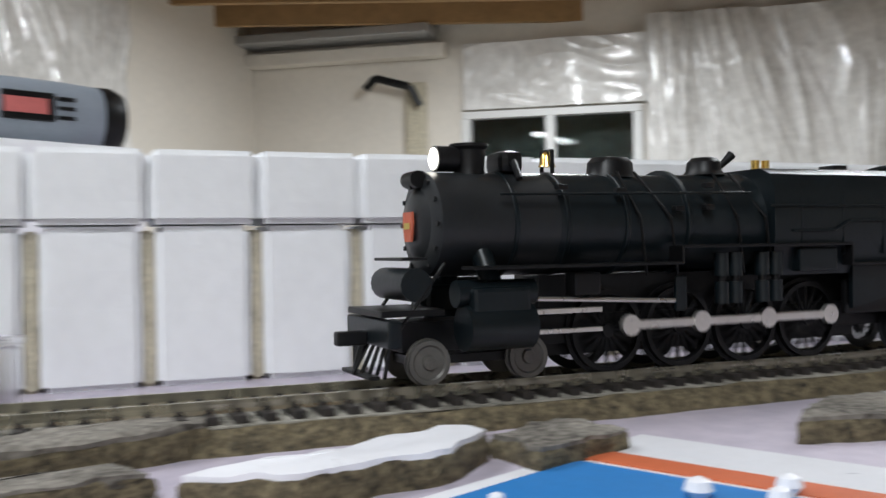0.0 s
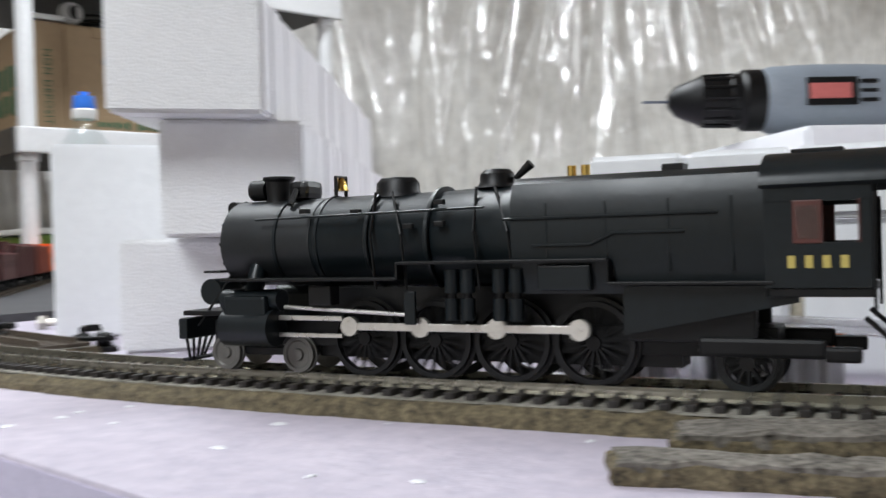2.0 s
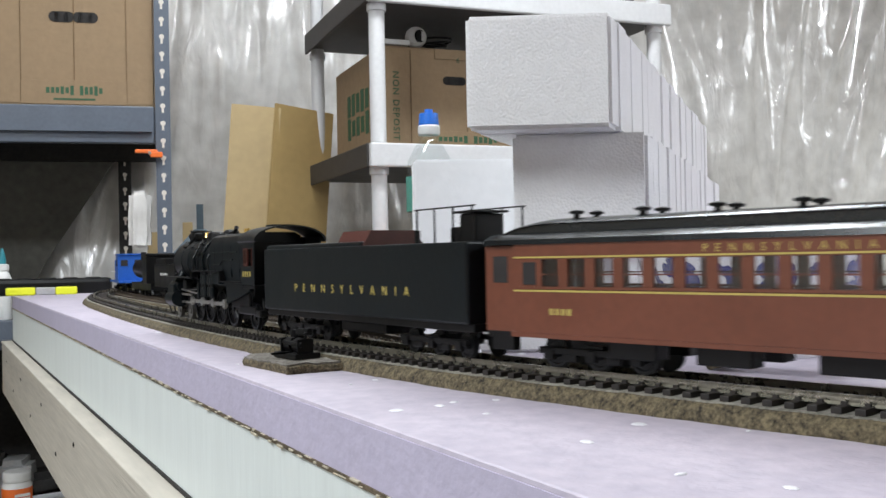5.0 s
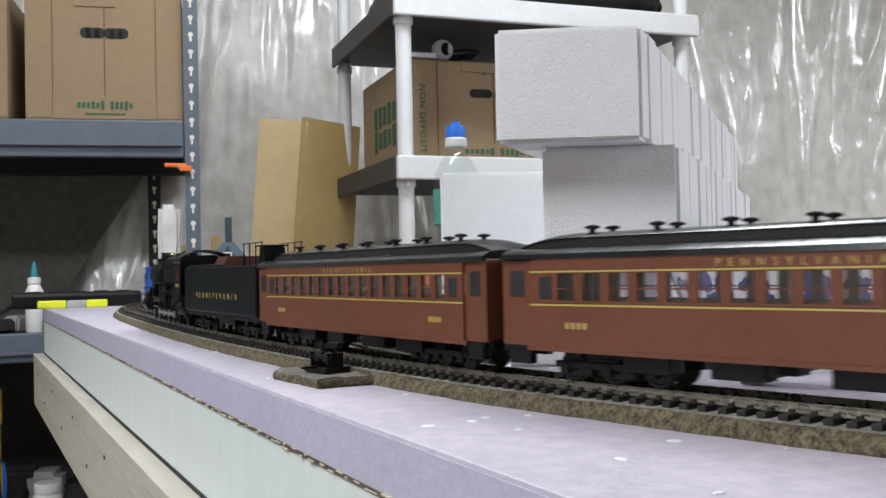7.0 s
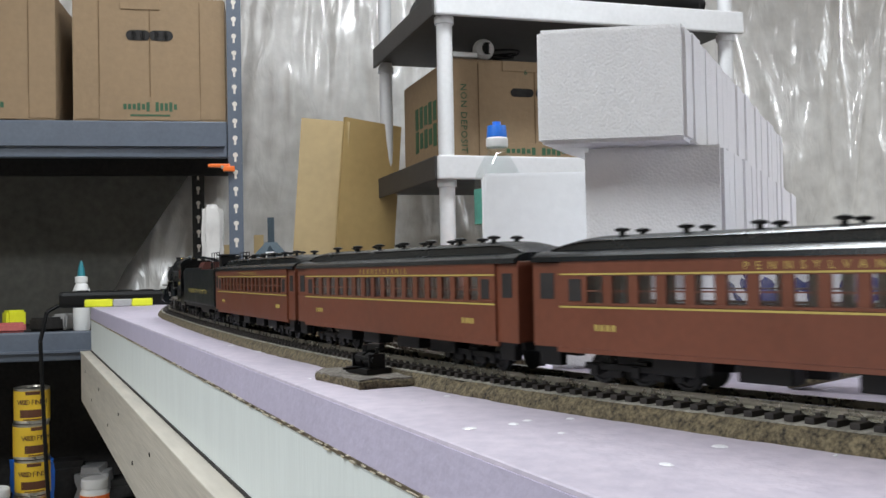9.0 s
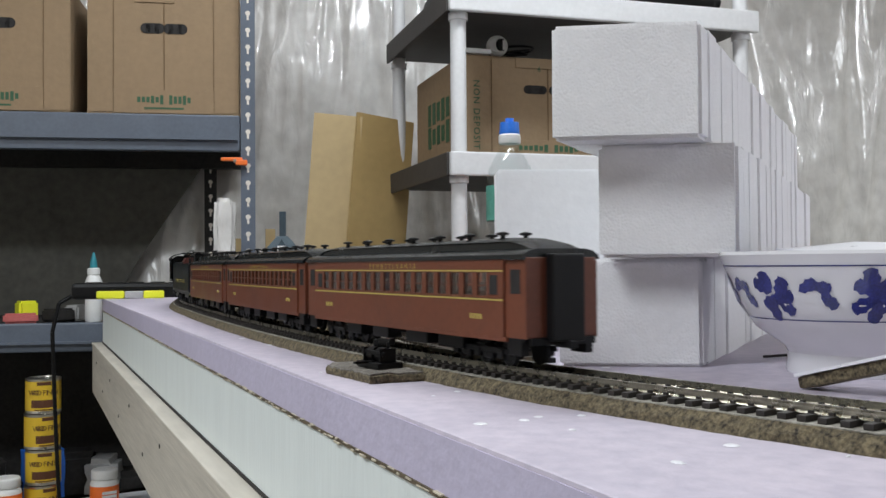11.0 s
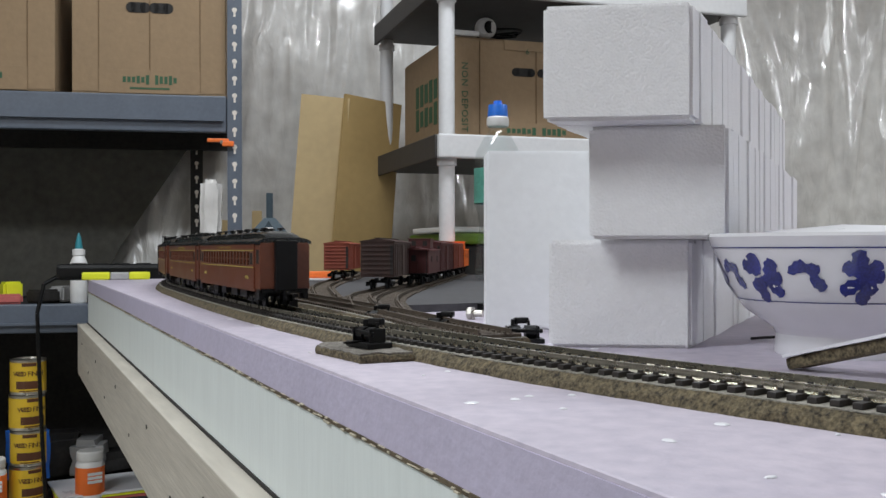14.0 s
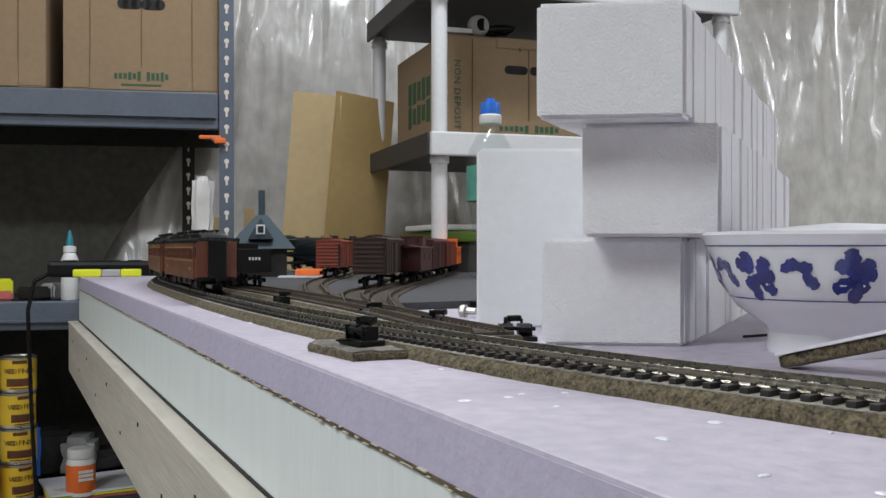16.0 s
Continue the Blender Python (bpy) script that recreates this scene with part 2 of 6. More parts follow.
# ---- mesh helpers ----
def box(bm, c, s, rz=0.0, bevel=0.0, m=None):
    """A box of size s centred at c, turned rz degrees about z."""
    made = bmesh.ops.create_cube(bm, size=1.0)["verts"]
    bmesh.ops.transform(bm, matrix=pose(*c, 0, 0, rz) @ Matrix.Diagonal((*s, 1)) if m is None else m @ Matrix.Translation(c) @ Matrix.Diagonal((*s, 1)), verts=made)
    if bevel:
        edges = list({e for v in made for e in v.link_edges})
        bmesh.ops.bevel(bm, geom=edges, offset=bevel, segments=2, affect="EDGES", profile=0.6)
    return bm


def rod(bm, a, b, r, seg=12, r2=None):
    """A round bar from a to b."""
    a, b = Vector(a), Vector(b)
    d = b - a
    m = Matrix.Translation((a + b) / 2) @ d.to_track_quat("Z", "Y").to_matrix().to_4x4()
    bmesh.ops.create_cone(bm, cap_ends=True, segments=seg, radius1=r, radius2=r if r2 is None else r2, depth=d.length, matrix=m)
    return bm


def lathe(bm, profile, seg=32, m=None):
    """A turned body: (radius, height) pairs about z."""
    rings = []
    for r, z in profile:
        rings.append([bm.verts.new((r * math.cos(2 * math.pi * i / seg), r * math.sin(2 * math.pi * i / seg), z)) for i in range(seg)])
    for p, q in zip(rings, rings[1:]):
        for i in range(seg):
            bm.faces.new((p[i], p[(i + 1) % seg], q[(i + 1) % seg], q[i]))
    bm.faces.new(list(reversed(rings[0])))
    bm.faces.new(rings[-1])
    if m is not None:
        bmesh.ops.transform(bm, matrix=m, verts=[v for ring in rings for v in ring])
    return bm


def prism(bm, outline, axis, lo, hi):
    """An outline of (a, b) pairs drawn out along axis x, y or z from lo to hi."""
    def at(p, w):
        return {"x": (w, p[0], p[1]), "y": (p[0], w, p[1]), "z": (p[0], p[1], w)}[axis]
    low = [bm.verts.new(at(p, lo)) for p in outline]
    high = [bm.verts.new(at(p, hi)) for p in outline]
    n = len(outline)
    for i in range(n):
        bm.faces.new((low[i], low[(i + 1) % n], high[(i + 1) % n], high[i]))
    bm.faces.new(list(reversed(low)))
    bm.faces.new(high)
    bmesh.ops.recalc_face_normals(bm, faces=bm.faces)
    return bm


def mesh_of(name, bm, material, smooth=False):
    me = bpy.data.meshes.new(name)
    bm.to_mesh(me)
    bm.free()
    me.materials.append(material)
    if smooth:
        for p in me.polygons:
            p.use_smooth = True
        me.set_sharp_from_angle(angle=radians(35))
    return me


def part(name, bm, material, parent, label="", smooth=False, m=None):
    ob = new(name, mesh_of(name, bm, material, smooth))
    if parent is not None:
        ob.parent = parent
    if m is not None:
        ob.matrix_basis = m
    return tagged(ob, label)


def thing(name, label, category, m=None, group="", kind=""):
    ob = new(name)
    ob.empty_display_size = 0.02
    if m is not None:
        ob.matrix_basis = m
    return tagged(ob, label, category, group, kind)


def solid(name, bm, material, label, category, m=None, group="", kind="", smooth=False):
    ob = new(name, mesh_of(name, bm, material, smooth))
    if m is not None:
        ob.matrix_basis = m
    return tagged(ob, label, category, group, kind)


def B(c, s, rz=0.0, bevel=0.0):
    return box(bmesh.new(), c, s, rz, bevel)


def R(a, b, r, seg=12, r2=None):
    return rod(bmesh.new(), a, b, r, seg, r2)


def words(text, size, material, parent, m, name="lettering", label="", depth=0.0001, spacing=1.0):
    """Raised lettering in the built-in font, as a mesh."""
    cu = bpy.data.curves.new(name, "FONT")
    cu.body, cu.size, cu.extrude, cu.align_x, cu.space_character = text, size, depth, "CENTER", spacing
    cu.resolution_u = 2
    tmp = new(name + "_curve", cu)
    me = bpy.data.meshes.new_from_object(tmp.evaluated_get(bpy.context.evaluated_depsgraph_get()))
    bpy.data.objects.remove(tmp)
    bpy.data.curves.remove(cu)
    me.materials.clear()
    me.materials.append(material)
    ob = new(name, me)
    ob.parent = parent
    ob.matrix_basis = m
    return tagged(ob, label)


# ---- setting ----
TOP = 1.25      # underside of the joists above the table top
FLOOR = -0.95
EDGE_X = 0.149
END_Y = 1.72
RAIL_Z = 0.0104

solid("floor", B((2.2, 0.6, FLOOR - 0.05), (9.4, 7.4, 0.1)), M_CONC, "grey concrete basement floor", "floor", kind="structure")

bm = bmesh.new()
box(bm, (2.2, 0.6, TOP + 0.26), (9.4, 7.4, 0.04))
for i in range(20):
    box(bm, (-2.2 + i * 0.46, 0.6, TOP + 0.12), (0.04, 7.3, 0.24))
solid("ceiling", bm, M_JOIST, "open pine joists under brown floorboards", "ceiling", kind="structure")

WALL_ROT = -14.0
# the long wall behind the shelves, and the wall with the window that meets it at the far corner
CORNER = (5.6, 0.98)
wall_m = pose(CORNER[0], CORNER[1], 0, 0, 0, WALL_ROT)
solid("wall_north", B((-3.9, 0.05, 0.2), (7.9, 0.1, 2.4)), M_WALL, "pale insulated basement wall", "wall", wall_m, kind="structure")
win_m = pose(CORNER[0], CORNER[1], 0, 0, 0, WALL_ROT)
WIN = (-2.20, -1.24, 0.39, 0.79)   # along the wall (local y) and height of the opening
bm = bmesh.new()
box(bm, (0.05, (WIN[1] + 0.1) / 2, 0.2), (0.1, 0.1 - WIN[1], 2.4))
box(bm, (0.05, (WIN[0] - 3.9) / 2, 0.2), (0.1, 3.9 + WIN[0], 2.4))
box(bm, (0.05, (WIN[0] + WIN[1]) / 2, (WIN[2] - 1.0) / 2), (0.1, WIN[1] - WIN[0], WIN[2] + 1.0))
box(bm, (0.05, (WIN[0] + WIN[1]) / 2, (WIN[3] + 1.4) / 2), (0.1, WIN[1] - WIN[0], 1.4 - WIN[3]))
solid("wall_east", bm, M_WALL, "pale basement wall with a small window", "wall", win_m, kind="structure")
solid("wall_south", B((2.2, -3.05, 0.2), (9.4, 0.1, 2.4)), M_WALL, "pale basement wall", "wall", kind="structure")
solid("wall_west", B((-2.4, 0.6, 0.2), (0.1, 7.4, 2.4)), M_WALL, "pale basement wall", "wall", kind="structure")

window = thing("window_1", "white two-pane basement window with night behind it", "window", win_m, kind="structure")
wy = (WIN[0] + WIN[1]) / 2
for z in (WIN[2] + 0.02, WIN[3] - 0.02):
    part("frame_rail", B((0.0, wy, z), (0.07, WIN[1] - WIN[0], 0.04), 0, 0.004), M_FRAME, window)
for y in (WIN[0] + 0.02, wy, WIN[1] - 0.02):
    part("frame_stile", B((-0.003, y, (WIN[2] + WIN[3]) / 2), (0.07, 0.05, WIN[3] - WIN[2] - 0.08), 0, 0.004), M_FRAME, window)
for y in (WIN[0] + 0.2525, WIN[1] - 0.2525):
    part("pane", B((0.01, y, (WIN[2] + WIN[3]) / 2), (0.006, 0.435, WIN[3] - WIN[2] - 0.08)), M_GLASS, window)
solid("backdrop", B((0.35, wy, 0.45), (0.02, 1.4, 0.9)), M_NIGHT, "dark window well outside the glass", "backdrop", win_m, kind="structure")


def film(name, length, height, m, seed, amp=0.02):
    """Hanging plastic film with long soft folds."""
    nx, nz = int(length * 110), 110
    verts, faces = [], []

    def ridge(x, z, w):
        return (1 - abs(noise.noise(Vector((x, z, w))))) ** 3

    for i in range(nx + 1):
        for k in range(nz + 1):
            x, z = length * i / nx, height * k / nz
            fan = x + 0.25 * (z - 1.1) * math.sin(x * 3.1)
            low = 0.72 + 0.30 * min(1.0, max(0.0, (x - 2.0) / 0.4))
            lift = min(1.0, max(0.0, (z - low) / 0.22))
            d = noise.noise(Vector((fan * 4, z * 1.1, seed))) * amp
            d += lift * amp * (0.75 * ridge(fan * 9, z * 1.0, seed + 7) + 0.40 * ridge(fan * 21 + z * 2, z * 2.6, seed + 3))
            d += (1 - lift) * amp * 0.5 * ridge(x * 2.5, z * 9 + x * 1.5, seed + 5)
            verts.append((x, -0.03 - d, z))
    for i in range(nx):
        for k in range(nz):
            a = i * (nz + 1) + k
            faces.append((a, a + nz + 1, a + nz + 2, a + 1))
    me = bpy.data.meshes.new(name)
    me.from_pydata(verts, [], faces)
    me.materials.append(M_FILM)
    for p in me.polygons:
        p.use_smooth = True
    ob = new(name, me)
    ob.matrix_basis = m
    return tagged(ob, "crinkled clear plastic film over the pale wall", "plastic sheet", kind="structure")


film("plastic_sheet_wall", 5.5, 2.2, wall_m @ pose(-6.9, 0, -0.95), 2.0, 0.035)
film("plastic_sheet_window", 1.75, 2.2, win_m @ pose(0, -2.23, -0.95, 0, 0, -90), 5.0, 0.03)
film("plastic_sheet_lintel", 0.98, 0.36, win_m @ pose(0, -1.25, 0.80, 0, 0, -90), 9.0, 0.02)

duct = thing("ceiling_strip", "galvanised metal strip under the joists", "duct", win_m, kind="structure")
part("strip", B((-0.12, -0.55, 1.225), (0.22, 1.1, 0.05), 0, 0.006), M_GREYMETAL, duct)
part("board", B((-0.06, -0.58, 1.13), (0.1, 1.16, 0.07), 0, 0.006), M_WALL, duct)

pipe = thing("vent_pipe", "black bent hose end in a pale foam patch on the wall", "pipe", win_m)
bm = bmesh.new()
pts = [(-0.12, -0.72, 0.93), (-0.13, -0.78, 0.985), (-0.13, -0.88, 0.955), (-0.12, -0.97, 0.93), (-0.1, -1.02, 0.83)]
for a, b in zip(pts, pts[1:]):
    rod(bm, a, b, 0.022, 10)
part("hose", bm, M_BLACK, pipe)
part("foam_patch", B((-0.02, -0.98, 0.72), (0.06, 0.12, 0.5), 0, 0.02), M_GLUE, pipe)

# ---- the layout table ----
table = thing("layout_table", "lilac foam train layout table on a pale wooden frame", "table")
TX1, TY0 = 1.05, -1.6
cx, cy, lx, ly = (EDGE_X + TX1) / 2, (TY0 + END_Y) / 2, TX1 - EDGE_X, END_Y - TY0
part("top_board", box(bmesh.new(), (cx, cy, -0.0102), (lx, ly, 0.0204), 0, 0.0012), M_LILAC, table, "lilac painted foam board")
bm = bmesh.new()
box(bm, (EDGE_X - 0.0001, cy, -0.0109), (0.0006, ly - 0.002, 0.0188))
part("edge_strip", bm, M_EDGE, table, "cut lilac foam edge")
part("lower_board", box(bmesh.new(), (cx, cy, -0.0481), (lx, ly, 0.0545), 0, 0.002), M_PALE, table, "pale blue-white foam board")
bm = bmesh.new()
part("joint_shadow", B((EDGE_X - 0.0004, cy, -0.0208), (0.0012, ly, 0.0016)), M_CANBROWN_EDGE, table, "dark brown joint line")
for i in range(420):
    y = TY0 + ly * (i + random.random()) / 420
    box(bm, (EDGE_X - 0.001, y, -0.0208 + random.uniform(-0.001, 0.001)), (random.uniform(0.0008, 0.0016), random.uniform(0.002, 0.009), random.uniform(0.0003, 0.0010)), 0, 0.0002)
part("glue_line", bm, M_GLUE, table, "dried glue along the foam joint")["kind"] = "stuff"
part("frame_rail", box(bmesh.new(), (EDGE_X - 0.006, cy, -0.118), (0.02, ly + 0.02, 0.084), 0, 0.002), M_PLY, table, "pale wooden side rail")
part("rail_cap", box(bmesh.new(), (EDGE_X - 0.0062, cy, -0.0768), (0.0215, ly + 0.02, 0.0035), 0, 0.0008), M_PLY, table, "pale planed top edge")
part("rail_gap", B((EDGE_X - 0.0006, cy, -0.0742), (0.0016, ly, 0.0022)), M_DARK, table)
part("frame_rail", box(bmesh.new(), (cx, END_Y + 0.006, -0.118), (lx - 0.03, 0.02, 0.084), 0, 0.002), M_PLY, table, "pale wooden end rail")
bm = bmesh.new()
for i in range(26):
    y = TY0 + 0.1 + i * 0.13
    rod(bm, (EDGE_X - 0.0162, y, -0.10 - 0.03 * (i % 2)), (EDGE_X - 0.0168, y, -0.10 - 0.03 * (i % 2)), 0.002, 8)
part("screw_heads", bm, M_DARK, table)["kind"] = "stuff"
for lx_, ly_ in ((0.3, -1.2), (0.95, -1.2), (0.3, 1.3), (0.95, 1.3)):
    part("leg", B((lx_, ly_, -0.55), (0.07, 0.07, 0.8), 0, 0.003), M_PLY, table)
bm = bmesh.new()
for i in range(60):
    x, y, r = random.uniform(0.16, 0.30), random.uniform(0.02, 0.7), random.uniform(0.0008, 0.0028)
    lathe(bm, [(r, 0.0001), (r * 0.7, 0.0004), (0.0002, 0.0005)], 7, pose(x, y, 0) @ Matrix.Diagonal((1, random.uniform(0.5, 1.6), 1, 1)))
solid("dried_glue_spots", bm, M_PAPER, "white dried glue spots and crumbs on the lilac foam", "debris", kind="stuff")

# ---- track ----
U = 0.0037     # metres to a foot of the modelled railway


def spline(points, n=24):
    """A smooth line through the points, as a list of 2D points at even steps of arc."""
    p = [Vector(q) for q in points]
    p = [2 * p[0] - p[1]] + p + [2 * p[-1] - p[-2]]
    out = []
    for i in range(1, len(p) - 2):
        for k in range(n):
            t = k / n
            a, b, c, d = p[i - 1], p[i], p[i + 1], p[i + 2]
            out.append(0.5 * ((2 * b) + (c - a) * t + (2 * a - 5 * b + 4 * c - d) * t * t + (3 * b - a - 3 * c + d) * t ** 3))
    out.append(p[-2])
    return out


class Line:
    def __init__(self, points):
        self.p = spline(points)
        self.s = [0.0]
        for a, b in zip(self.p, self.p[1:]):
            self.s.append(self.s[-1] + (b - a).length)
        self.length = self.s[-1]

    def at(self, s):
        if s <= 0:
            return self.p[0] + (self.p[1] - self.p[0]).normalized() * s
        if s >= self.length:
            return self.p[-1] + (self.p[-1] - self.p[-2]).normalized() * (s - self.length)
        i = min(int(np.searchsorted(self.s, s)), len(self.s) - 1)
        f = (s - self.s[i - 1]) / max(1e-9, self.s[i] - self.s[i - 1])
        return self.p[i - 1].lerp(self.p[i], f)

    def way(self, s):
        return (self.at(s + 0.002) - self.at(s - 0.002)).normalized()

    def side(self, s, d):
        w = self.way(s)
        return self.at(s) + Vector((w.y, -w.x)) * d


MAIN = Line(MAIN_PTS)
GAUGE = 0.0178


def ribbon(bm, line, s0, s1, outline, step=0.012):
    """An outline of (across, up) pairs swept along a line."""
    n = max(2, int((s1 - s0) / step))
    rings = []
    for i in range(n + 1):
        s = s0 + (s1 - s0) * i / n
        rings.append([bm.verts.new((*line.side(s, d), z)) for d, z in outline])
    k = len(outline)
    for p, q in zip(rings, rings[1:]):
        for i in range(k):
            bm.faces.new((p[i], p[(i + 1) % k], q[(i + 1) % k], q[i]))
    bm.faces.new(rings[0])
    bm.faces.new(list(reversed(rings[-1])))
    bmesh.ops.recalc_face_normals(bm, faces=bm.faces)
    return bm


def rough_cork(line, s0, s1, half, height, seed):
    """A bevelled cork strip with ragged crumbly edges."""
    bm = bmesh.new()
    n = int((s1 - s0) / 0.004)
    rings = []
    for i in range(n + 1):
        s = s0 + (s1 - s0) * i / n
        ring = []
        for d, z in ((-half - 0.0036, 0.0), (-half - 0.0026, height * 0.45), (-half, height), (half, height), (half + 0.0026, height * 0.45), (half + 0.0036, 0)):
            j = noise.noise(Vector((s * 130, d * 900 + z * 700, seed))) * 0.0011
            ring.append(bm.verts.new((*line.side(s, d + (j if abs(d) > half else 0)), max(0, z + (j * 0.6 if z else 0)))))
        rings.append(ring)
    for p, q in zip(rings, rings[1:]):
        for i in range(6):
            bm.faces.new((p[i], p[(i + 1) % 6], q[(i + 1) % 6], q[i]))
    bm.faces.new(rings[0])
    bm.faces.new(list(reversed(rings[-1])))
    bmesh.ops.recalc_face_normals(bm, faces=bm.faces)
    return bm


CORK_H = 0.0054
TIE_TOP = 0.0074


def lay_track(line, s0, s1, label, rail_mat, tie_mat, part_span=None, cork=True, seed=1):
    track = thing("model_track", label, "railway track", group="tracks on the layout")
    if cork:
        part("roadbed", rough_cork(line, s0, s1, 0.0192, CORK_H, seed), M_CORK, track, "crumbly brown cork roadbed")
        part("roadbed_skin", ribbon(bmesh.new(), line, s0, s1, [(-0.0186, CORK_H), (0.0186, CORK_H), (0.0186, CORK_H + 0.0004), (-0.0186, CORK_H + 0.0004)]), M_SKIN, track, "pale cork top")
    for d in (-GAUGE / 2, GAUGE / 2):
        h = RAIL_Z
        o = [(d - 0.0011, TIE_TOP), (d + 0.0011, TIE_TOP), (d + 0.0003, TIE_TOP + 0.0008), (d + 0.0004, h - 0.0009), (d + 0.0006, h), (d - 0.0006, h), (d - 0.0004, h - 0.0009), (d - 0.0003, TIE_TOP + 0.0008)]
        part("rail", ribbon(bmesh.new(), line, s0, s1, o), rail_mat, track)
    tie = bmesh.new()
    box(tie, (0, 0, (TIE_TOP + CORK_H) / 2 + 0.0003), (0.0325, 0.0031, TIE_TOP - CORK_H), 0, 0.0003)
    for d in (-GAUGE / 2, GAUGE / 2):
        for e in (-0.0018, 0.0018):
            box(tie, (d + e, 0, TIE_TOP + 0.0006), (0.0012, 0.0016, 0.0012))
    me = mesh_of("tie", tie, tie_mat)
    rest, step = bmesh.new(), 0.0067
    n = int((s1 - s0) / step)
    near = []
    for i in range(n):
        s = s0 + (i + 0.5) * step
        w, q = line.way(s), line.at(s)
        m = pose(q.x, q.y, 0, 0, 0, math.degrees(math.atan2(w.y, w.x)) - 90 + random.uniform(-1, 1))
        if part_span and part_span[0] < q.y < part_span[1] and len(near) < 290:
            near.append(m)
        else:
            tmp = me.copy()
            tmp.transform(m)
            rest.from_mesh(tmp)
            bpy.data.meshes.remove(tmp)
    for m in near:
        ob = new("tie", me)
        ob.parent, ob.matrix_basis = track, m
    if len(rest.verts):
        ob = part("tie_run", rest, tie_mat, track)
        ob["kind"] = "stuff"
    else:
        rest.free()
    return track

lay_track(MAIN, 0.30, MAIN.length, "nickel rails on black ties over brown cork roadbed", M_RAIL, M_TIE, part_span=(-0.25, 0.85))
SIDING = Line([(0.2495, 0.425), (0.253, 0.50), (0.262, 0.60), (0.268, 0.8), (0.266, 1.1), (0.272, 1.35), (0.30, 1.62)])
lay_track(SIDING, 0.0, SIDING.length, "weathered brown siding track beside the main line", M_BROWNTRACK, M_BROWNTRACK, cork=True, seed=3)
YARD_A = Line([(0.262, 0.60), (0.33, 0.78), (0.436, 0.978), (0.47, 1.035), (0.542, 1.155), (0.624, 1.29), (0.70, 1.42), (0.80, 1.60)])
YARD_B = Line([(0.265, 0.66), (0.315, 0.81), (0.36, 0.892), (0.398, 0.956), (0.47, 1.09), (0.55, 1.27), (0.66, 1.55)])
YARD_C = Line([(0.285, 0.82), (0.35, 1.04), (0.427, 1.225), (0.46, 1.29), (0.52, 1.42), (0.60, 1.60)])
for yard in (YARD_A, YARD_B, YARD_C):
    lay_track(yard, 0.0, yard.length, "weathered brown yard track fanning out over grey foam", M_BROWNTRACK, M_BROWNTRACK, cork=False, seed=4)
M_YARD = mat("grey_yard_board", (0.065, 0.064, 0.068), 0.8, var=0.25, scale=20)
bm = bmesh.new()
prism(bm, [(0.31, 0.70), (0.62, 0.72), (0.95, 1.0), (0.95, 1.66), (0.295, 1.66), (0.292, 0.80)], "z", 0.0, 0.0062)
solid("yard_board", bm, M_YARD, "dark grey yard base board on the table", "board")


# ---- rolling stock: local y is forward, x to the right, z up from the rail head, in feet times U ----
def F(*a):
    return tuple(v * U for v in a)


def wheel_bm(r, width, spokes=0, rim=0.35):
    """A wheel about the local x axis."""
    bm = bmesh.new()
    turn = Matrix.Rotation(radians(90), 4, "Y")
    if spokes:
        seg = 28
        rings = []
        for rr, w in ((r, -width), (r + 0.28 * U, -width), (r + 0.28 * U, -width * 0.55), (r, -width * 0.5), (r, width), (r - rim * U, width), (r - rim * U, -width)):
            rings.append([bm.verts.new((w, rr * math.cos(2 * math.pi * i / seg), rr * math.sin(2 * math.pi * i / seg))) for i in range(seg)])
        for p, q in zip(rings, rings[1:] + rings[:1]):
            for i in range(seg):
                bm.faces.new((p[i], p[(i + 1) % seg], q[(i + 1) % seg], q[i]))
        rod(bm, (-width, 0, 0), (width * 1.4, 0, 0), 0.5 * U, 10)
    else:
        lathe(bm, [(r + 0.12 * U, -width), (r + 0.12 * U, -width * 0.4), (r, -width * 0.3), (r, width), (r * 0.8, width), (r * 0.72, width * 0.6), (r * 0.35, width * 0.6), (r * 0.3, width * 1.3), (r * 0.02, width * 1.3)], 20, turn)
    bmesh.ops.recalc_face_normals(bm, faces=bm.faces)
    return bm


DRIVER_R = 2.8
SPIN = []   # (wheel object, radius) pairs that turn with the train


def wheelset(parent, y, r, name, material, spokes=0, gauge=4.1, spin=True, data={}):
    key = (r, spokes, material.name)
    if key not in data:
        data[key] = mesh_of(name, wheel_bm(r * U, 0.28 * U, spokes), material, True)
    if spokes and (key, "spoke") not in data:
        length = (r - 0.35) * U
        bm = rod(bmesh.new(), (0, 0, 0.4 * U), (0, 0, length), 0.17 * U, 6, 0.12 * U)
        data[(key, "spoke")] = mesh_of("spoke", bm, material)
    for side in (1, -1):
        w = new(name, data[key])
        w.parent = parent
        w.matrix_basis = pose(side * gauge / 2 * U, y * U, r * U, 0, 0, 0 if side > 0 else 180)
        for i in range(spokes):
            spoke = new("spoke", data[(key, "spoke")])
            spoke.parent = w
            spoke.matrix_basis = Matrix.Rotation(2 * math.pi * i / spokes, 4, "X")
        if spin:
            SPIN.append((w, r * U, side * gauge / 2 * U, y * U, side))


